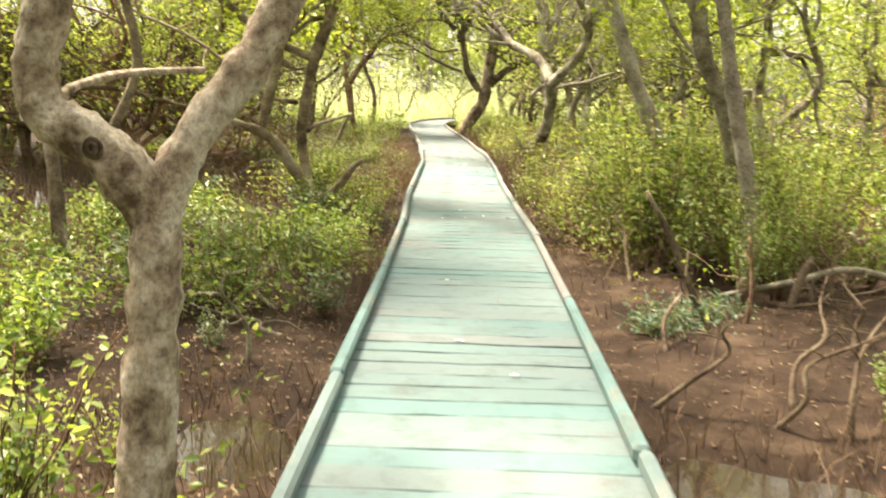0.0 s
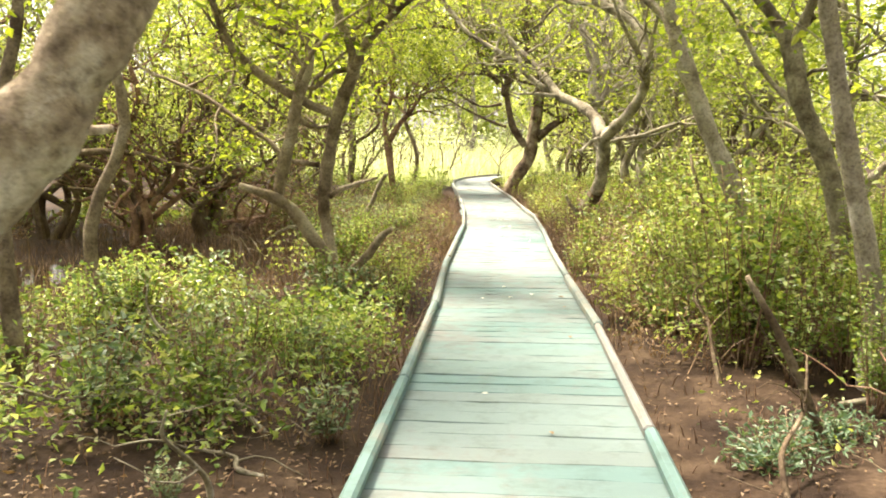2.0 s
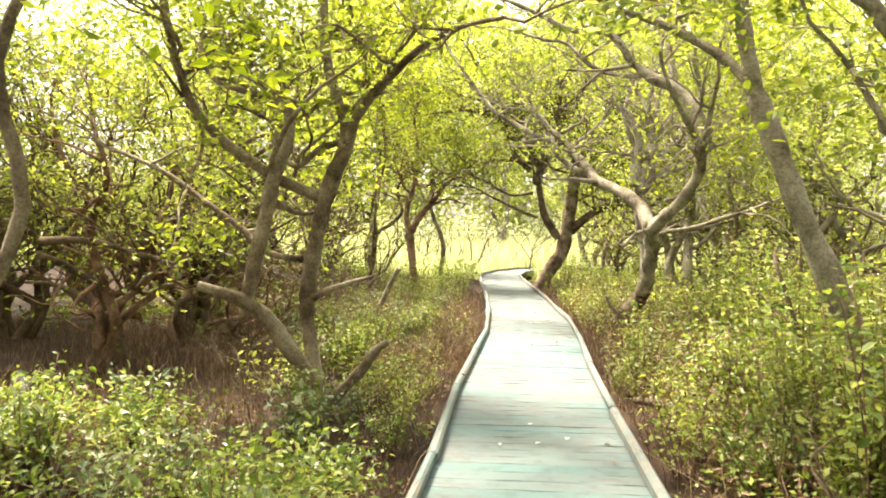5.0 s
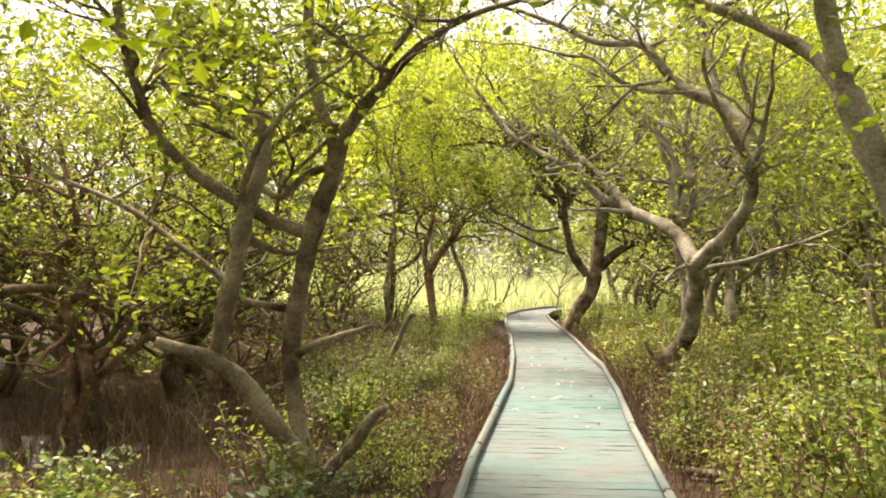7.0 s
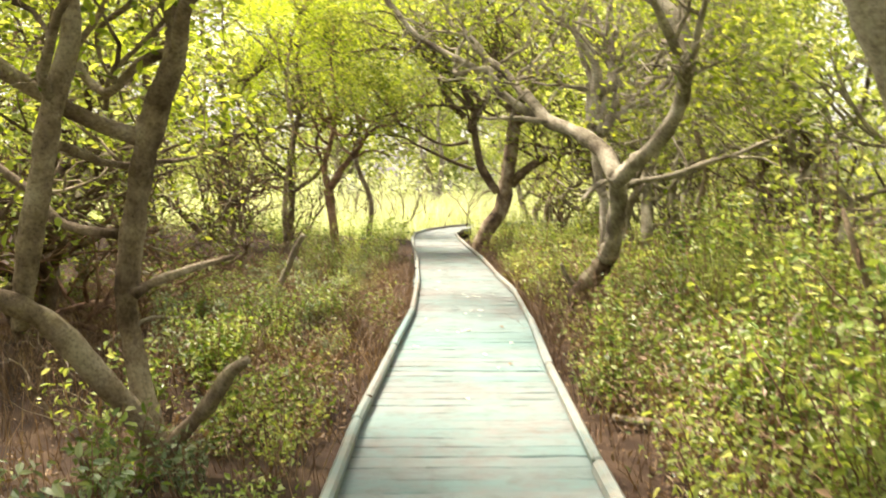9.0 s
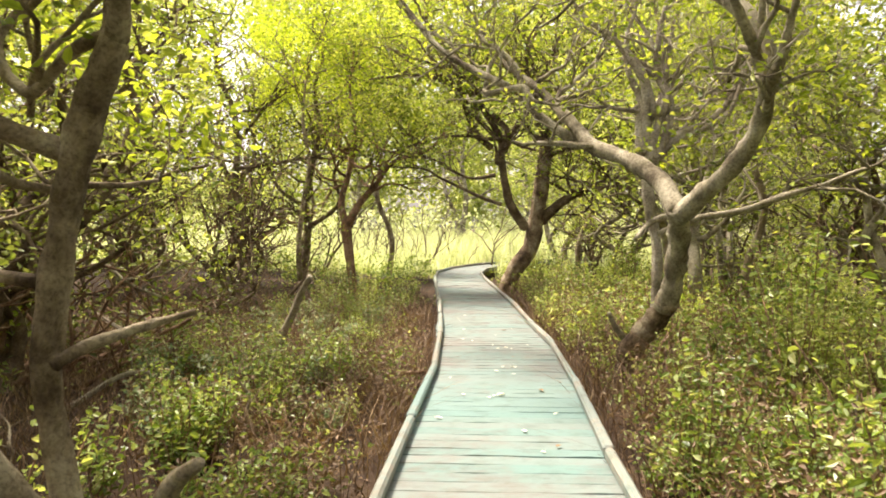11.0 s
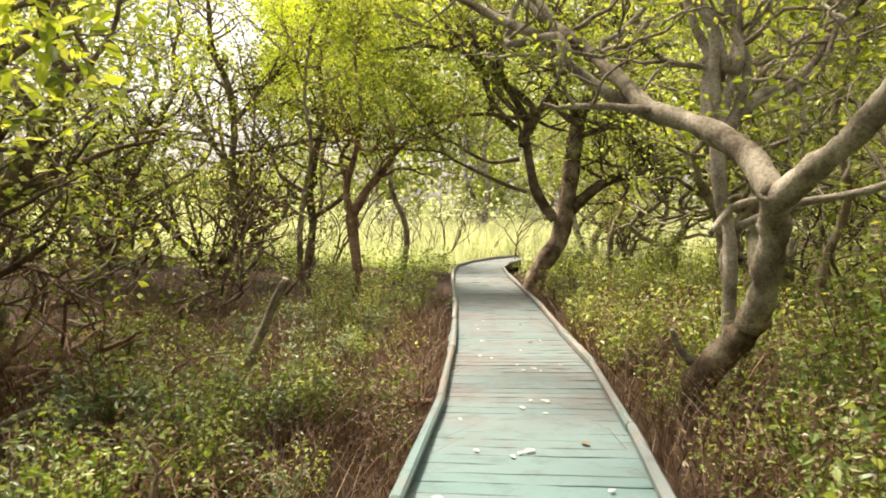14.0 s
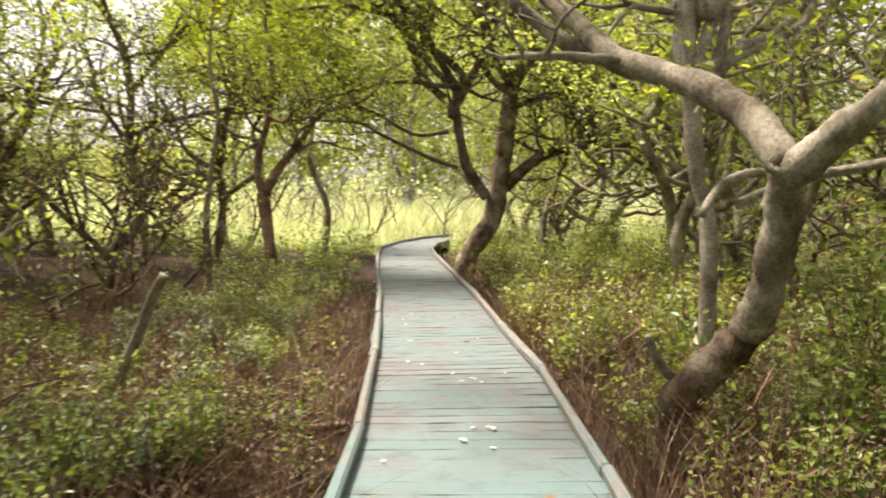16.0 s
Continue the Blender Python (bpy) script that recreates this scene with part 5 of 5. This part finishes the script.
far_wood(22000, 0.45, 2.6, 20, 34, 7.0, 0.34, LEAF_LIGHT)
far_wood(24000, -2.6, -0.95, 20, 36, 7.0, 0.34, LEAF_LIGHT)
far_wood(14000, 2.6, 3.7, 30, 40, 8.0, 0.5, LEAF_CANOPY)

# ---- dead wood ----
def dead_wood(name, label, line, seed, twigs=0, bark=None):
    r = np.random.default_rng(seed)
    p = np.array(line)
    base = p[0, :3].copy()
    root = thing(name, base, label, "dead branch")
    s = smooth_line(p, 5)
    s[:, :3] -= base
    shape = Shape()
    shape.tube(s[:, :3], s[:, 3], 8, 0.12, r)
    part("stem", shape.mesh("stem"), bark or BARK_GREY, root)
    for k in range(twigs):
        at = s[r.integers(len(s) // 3, len(s))]
        side = r.normal(size=3)
        side[2] = abs(side[2]) * 0.6
        shape = Shape()
        grow(shape, [], at[:3], side, 0.35 + 0.3 * r.random(), at[3] * 0.5, 0, r, 0.1)
        part("twig", shape.mesh("twig"), bark or BARK_GREY, root)
    return root


dead_wood("dead_branch", "grey dead branch leaning out of the undergrowth", [(-2.43, 17.30, -0.32, 0.045), (-2.21, 17.23, 0.04, 0.045), (-2.02, 17.15, 0.38, 0.044), (-1.88, 17.07, 0.67, 0.040), (-1.77, 17.00, 0.84, 0.034)], 81)
dead_wood("dead_branch", "dark dead branch slanting up from the mud", [(1.98, 6.30, -0.28, 0.030), (1.86, 6.25, 0.01, 0.028), (1.68, 6.25, 0.38, 0.024), (1.50, 6.26, 0.69, 0.015)], 82, 0, BARK_DARK)
dead_wood("dead_branch", "thin reddish dead stem standing in mud", [(2.25, 6.1, -0.28, 0.016), (2.27, 6.12, 0.05, 0.014), (2.24, 6.15, 0.4, 0.010)], 83, 2, BARK_RED)
dead_wood("fallen_branch", "long fallen branch lying on the mud", [(2.3, 6.9, -0.22, 0.02), (2.8, 6.7, -0.05, 0.025), (3.4, 6.9, 0.02, 0.03), (4.2, 6.8, -0.2, 0.03)], 84, 3)
dead_wood("fallen_branch", "thin bare branch lying in the undergrowth", [(-3.6, 15.0, -0.25, 0.03), (-3.1, 15.3, 0.05, 0.022), (-2.6, 15.2, -0.05, 0.018), (-2.2, 15.0, -0.15, 0.012)], 85, 3)
dead_wood("fallen_branch", "bare pale branch lying among shrubs", [(1.5, 10.0, -0.24, 0.025), (1.9, 9.8, -0.14, 0.024), (2.6, 9.9, -0.1, 0.02), (3.3, 10.2, -0.2, 0.015)], 86, 2)
dead_wood("dead_branch", "short broken stub standing in the mud", [(2.75, 6.6, -0.3, 0.04), (2.85, 6.65, 0.0, 0.035), (2.93, 6.65, 0.16, 0.028)], 87, 0, BARK_DARK)


dead_wood("fallen_branch", "grey fallen pole lying beside the boardwalk", [(1.27, 12.07, -0.20, 0.038), (1.55, 11.89, -0.20, 0.041), (1.85, 11.49, -0.20, 0.034)], 200, 0, BARK_GREY)
dead_wood("dead_sapling", "pale bare upright dead stem among shrubs", [(2.77, 12.08, -0.27, 0.038), (2.76, 12.08, 0.09, 0.042), (2.77, 12.08, 0.48, 0.037)], 201, 0, BARK_PALE)
dead_wood("dead_branch", "crooked pale bare branch among shrubs", [(2.48, 12.39, -0.27, 0.031), (2.48, 12.43, 0.08, 0.031), (2.62, 12.46, 0.34, 0.027), (2.79, 12.49, 0.58, 0.018)], 202, 4, BARK_PALE)
dead_wood("dead_branch", "thin dark leaning dead stem among shrubs", [(2.53, 10.16, -0.27, 0.024), (2.39, 10.24, 0.22, 0.024), (2.26, 10.31, 0.73, 0.021), (2.14, 10.39, 1.15, 0.018), (2.12, 10.46, 1.30, 0.012)], 203, 3, BARK_DARK)
dead_wood("dead_branch", "bare pale branch arching over the undergrowth", [(2.35, 13.66, -0.10, 0.022), (2.59, 13.57, -0.10, 0.026), (2.85, 13.49, -0.10, 0.026), (3.27, 13.81, -0.10, 0.032), (3.93, 14.92, -0.10, 0.031)], 204, 5, BARK_PALE)
dead_wood("dead_sapling", "short dark dead stem in the undergrowth", [(3.38, 16.81, -0.27, 0.045), (3.36, 16.81, 0.05, 0.045), (3.33, 16.81, 0.35, 0.032)], 205, 1, BARK_DARK)
dead_wood("dead_sapling", "short dark dead stem in the undergrowth", [(3.58, 16.64, -0.27, 0.044), (3.54, 16.64, 0.02, 0.044), (3.42, 16.64, 0.33, 0.032)], 206, 1, BARK_DARK)
dead_wood("fallen_branch", "dark fallen stick lying beside the boardwalk", [(-0.82, 16.82, -0.20, 0.023), (-0.67, 16.83, -0.20, 0.027), (-0.49, 16.89, -0.20, 0.027)], 207, 1, BARK_RED)
dead_wood("dead_branch", "thin bare twig leaning over the mud", [(-3.60, 18.05, -0.27, 0.027), (-3.98, 18.18, -0.13, 0.028), (-4.45, 18.32, 0.07, 0.023), (-4.87, 18.45, 0.28, 0.017)], 208, 4, BARK_PALE)
dead_wood("dead_branch", "thin bare twig leaning over the mud", [(-3.53, 18.28, -0.27, 0.033), (-3.93, 18.38, -0.09, 0.033), (-4.07, 18.48, 0.13, 0.027), (-4.63, 18.58, 0.28, 0.020)], 209, 3, BARK_GREY)


def scattered_wood(n, x0, x1, y0, y1, seed, label, bark):
    """Bare dead twigs that stick out of the undergrowth."""
    r = np.random.default_rng(seed)
    for k in range(n):
        x, y = r.uniform(x0, x1), r.uniform(y0, y1)
        z = float(ground_height(np.array(x), np.array(y)))
        a, high, wide = r.uniform(0, 6.28), r.uniform(0.15, 0.75), r.uniform(0.25, 0.8)
        if (x - float(deck_x(y))) * math.cos(a) < 0:
            a = math.pi - a
        line = [(x + math.cos(a) * wide * q + r.normal() * 0.05, y + math.sin(a) * wide * q + r.normal() * 0.05, z - 0.03 + high * q ** 0.8, 0.017 * (1.05 - 0.75 * q)) for q in (0, 0.25, 0.5, 0.75, 1.0)]
        dead_wood("dead_branch", label, line, seed * 100 + k, 4, bark)


scattered_wood(16, 1.5, 3.4, 8.6, 13.2, 401, "bare pale forked twig rising from the undergrowth", BARK_PALE)
scattered_wood(12, 1.4, 3.2, 13.5, 22, 402, "reddish-brown dead twig beside the boardwalk", BARK_RED)
scattered_wood(10, 1.2, 3.6, 3.6, 7.6, 403, "brown dead stick standing in the mud", BARK_DARK)
scattered_wood(12, -4.5, -1.2, 9.0, 19, 404, "bare brown dead twig in the undergrowth", BARK_BROWN)
scattered_wood(8, -2.4, -0.9, 4.2, 8.5, 405, "thin grey dead twig among seedlings", BARK_GREY)


def bare_saplings():
    r = np.random.default_rng(91)
    for k in range(34):
        x, y = r.uniform(-9, 1.2), r.uniform(36.5, 43)
        h = 1.2 + 1.6 * r.random()
        root = thing("bare_sapling", (x, y, GROUND - 0.05), "thin bare dead sapling at the marsh edge", "sapling", "bare saplings at the marsh")
        shape = Shape()
        d = r.normal(size=3) * 0.25
        d[2] = 1
        branch(root, BARK_DARK, shape, [], (0, 0, 0), d, h, 0.035, 1, r, 0.35, 0.5)
        tagged(part("branchwork", shape.mesh("branchwork"), BARK_DARK, root), kind="stuff")


bare_saplings()


def tangled_stems(n, x0, x1, y0, y1, low, high, bark, seed, label):
    r = np.random.default_rng(seed)
    for k in range(n):
        x, y = r.uniform(x0, x1), r.uniform(y0, y1)
        root = thing("mangrove_sapling", (x, y, float(ground_height(np.array(x), np.array(y))) - 0.05), label, "sapling", "tangled saplings")
        shape, tips = Shape(), []
        d = r.normal(size=3) * 0.55
        d[2] = 1
        for _ in range(2):
            branch(root, bark, shape, tips, (0, 0, 0), d + r.normal(size=3) * 0.45, low + (high - low) * r.random(), 0.035 + 0.02 * r.random(), 2, r, 0.3, 0.8)
        tagged(part("branchwork", shape.mesh("branchwork"), bark, root), kind="stuff")
        v, f = leaf_arrays(crown_points(tips, 280, 0.13, r), 0.075, r)
        tagged(part("crown", mesh_of("crown", v, f), LEAF_DEEP if k % 3 else LEAF_LIGHT, root), kind="stuff")


tangled_stems(20, -13, -4.2, 26.5, 35, 2.2, 3.6, BARK_DARK, 301, "thin dark tangled mangrove sapling behind the mud")
tangled_stems(7, -7.5, -3.6, 19.5, 25.5, 1.4, 2.6, BARK_DARK, 302, "low dark tangled mangrove sapling on the mud")
tangled_stems(9, 4.2, 7.5, 19, 30, 2.0, 3.4, BARK_DARK, 303, "dark tangled mangrove sapling in the thicket")
tangled_stems(8, -9.5, -4.5, 15.5, 19.0, 1.6, 3.0, BARK_RED, 304, "reddish tangled mangrove sapling beside the pool")

# ---- fallen leaves on the boards ----
def fallen_leaf(k, x, y, s):
    ob = copy_thing(LEAVES[k], pose(x, y, 0.006, 0, 0, float(rng.random()) * 360) @ Matrix.Scale(s, 4))
    return ob


def curled_leaf(mat, label):
    v, f = [], []
    for i, (q, w) in enumerate([(-0.5, 0.02), (-0.25, 0.2), (0.05, 0.27), (0.3, 0.19), (0.5, 0.02)]):
        for j in (-1, 0, 1):
            v.append((q * 0.09, j * w * 0.09, 0.004 + 0.012 * abs(j) * w * 4 + 0.02 * q * q))
    for i in range(4):
        for j in range(2):
            a = i * 3 + j
            f.append((a, a + 1, a + 4, a + 3))
    ob = new("fallen_leaf", mesh_of("fallen_leaf", v, f, True))
    ob.data.materials.append(mat)
    return tagged(ob, label, "leaf", "fallen leaves on the boards")


PALE_LEAF = leaf_material("leaf_bleached", [(0.0, (0.62, 0.58, 0.46)), (1.0, (0.72, 0.70, 0.60))], 0.1, 0.5)
LEAVES = [curled_leaf(PALE_LEAF, "pale bleached fallen leaf on the boards"), curled_leaf(LEAF_DRY, "brown curled fallen leaf on the boards")]
for k, (x, y) in enumerate([(0.28, 14.6), (0.62, 14.8)]):
    LEAVES[k].matrix_basis = pose(x, y, 0.006, 0, 0, 40 + 70 * k)
for i in range(46):
    y = rng.uniform(12.6, 21) if i < 34 else rng.uniform(4, 12)
    x = float(deck_x(y)) + rng.uniform(-0.5, 0.5)
    fallen_leaf(int(rng.random() < 0.35), x, y, rng.uniform(0.4, 0.75))
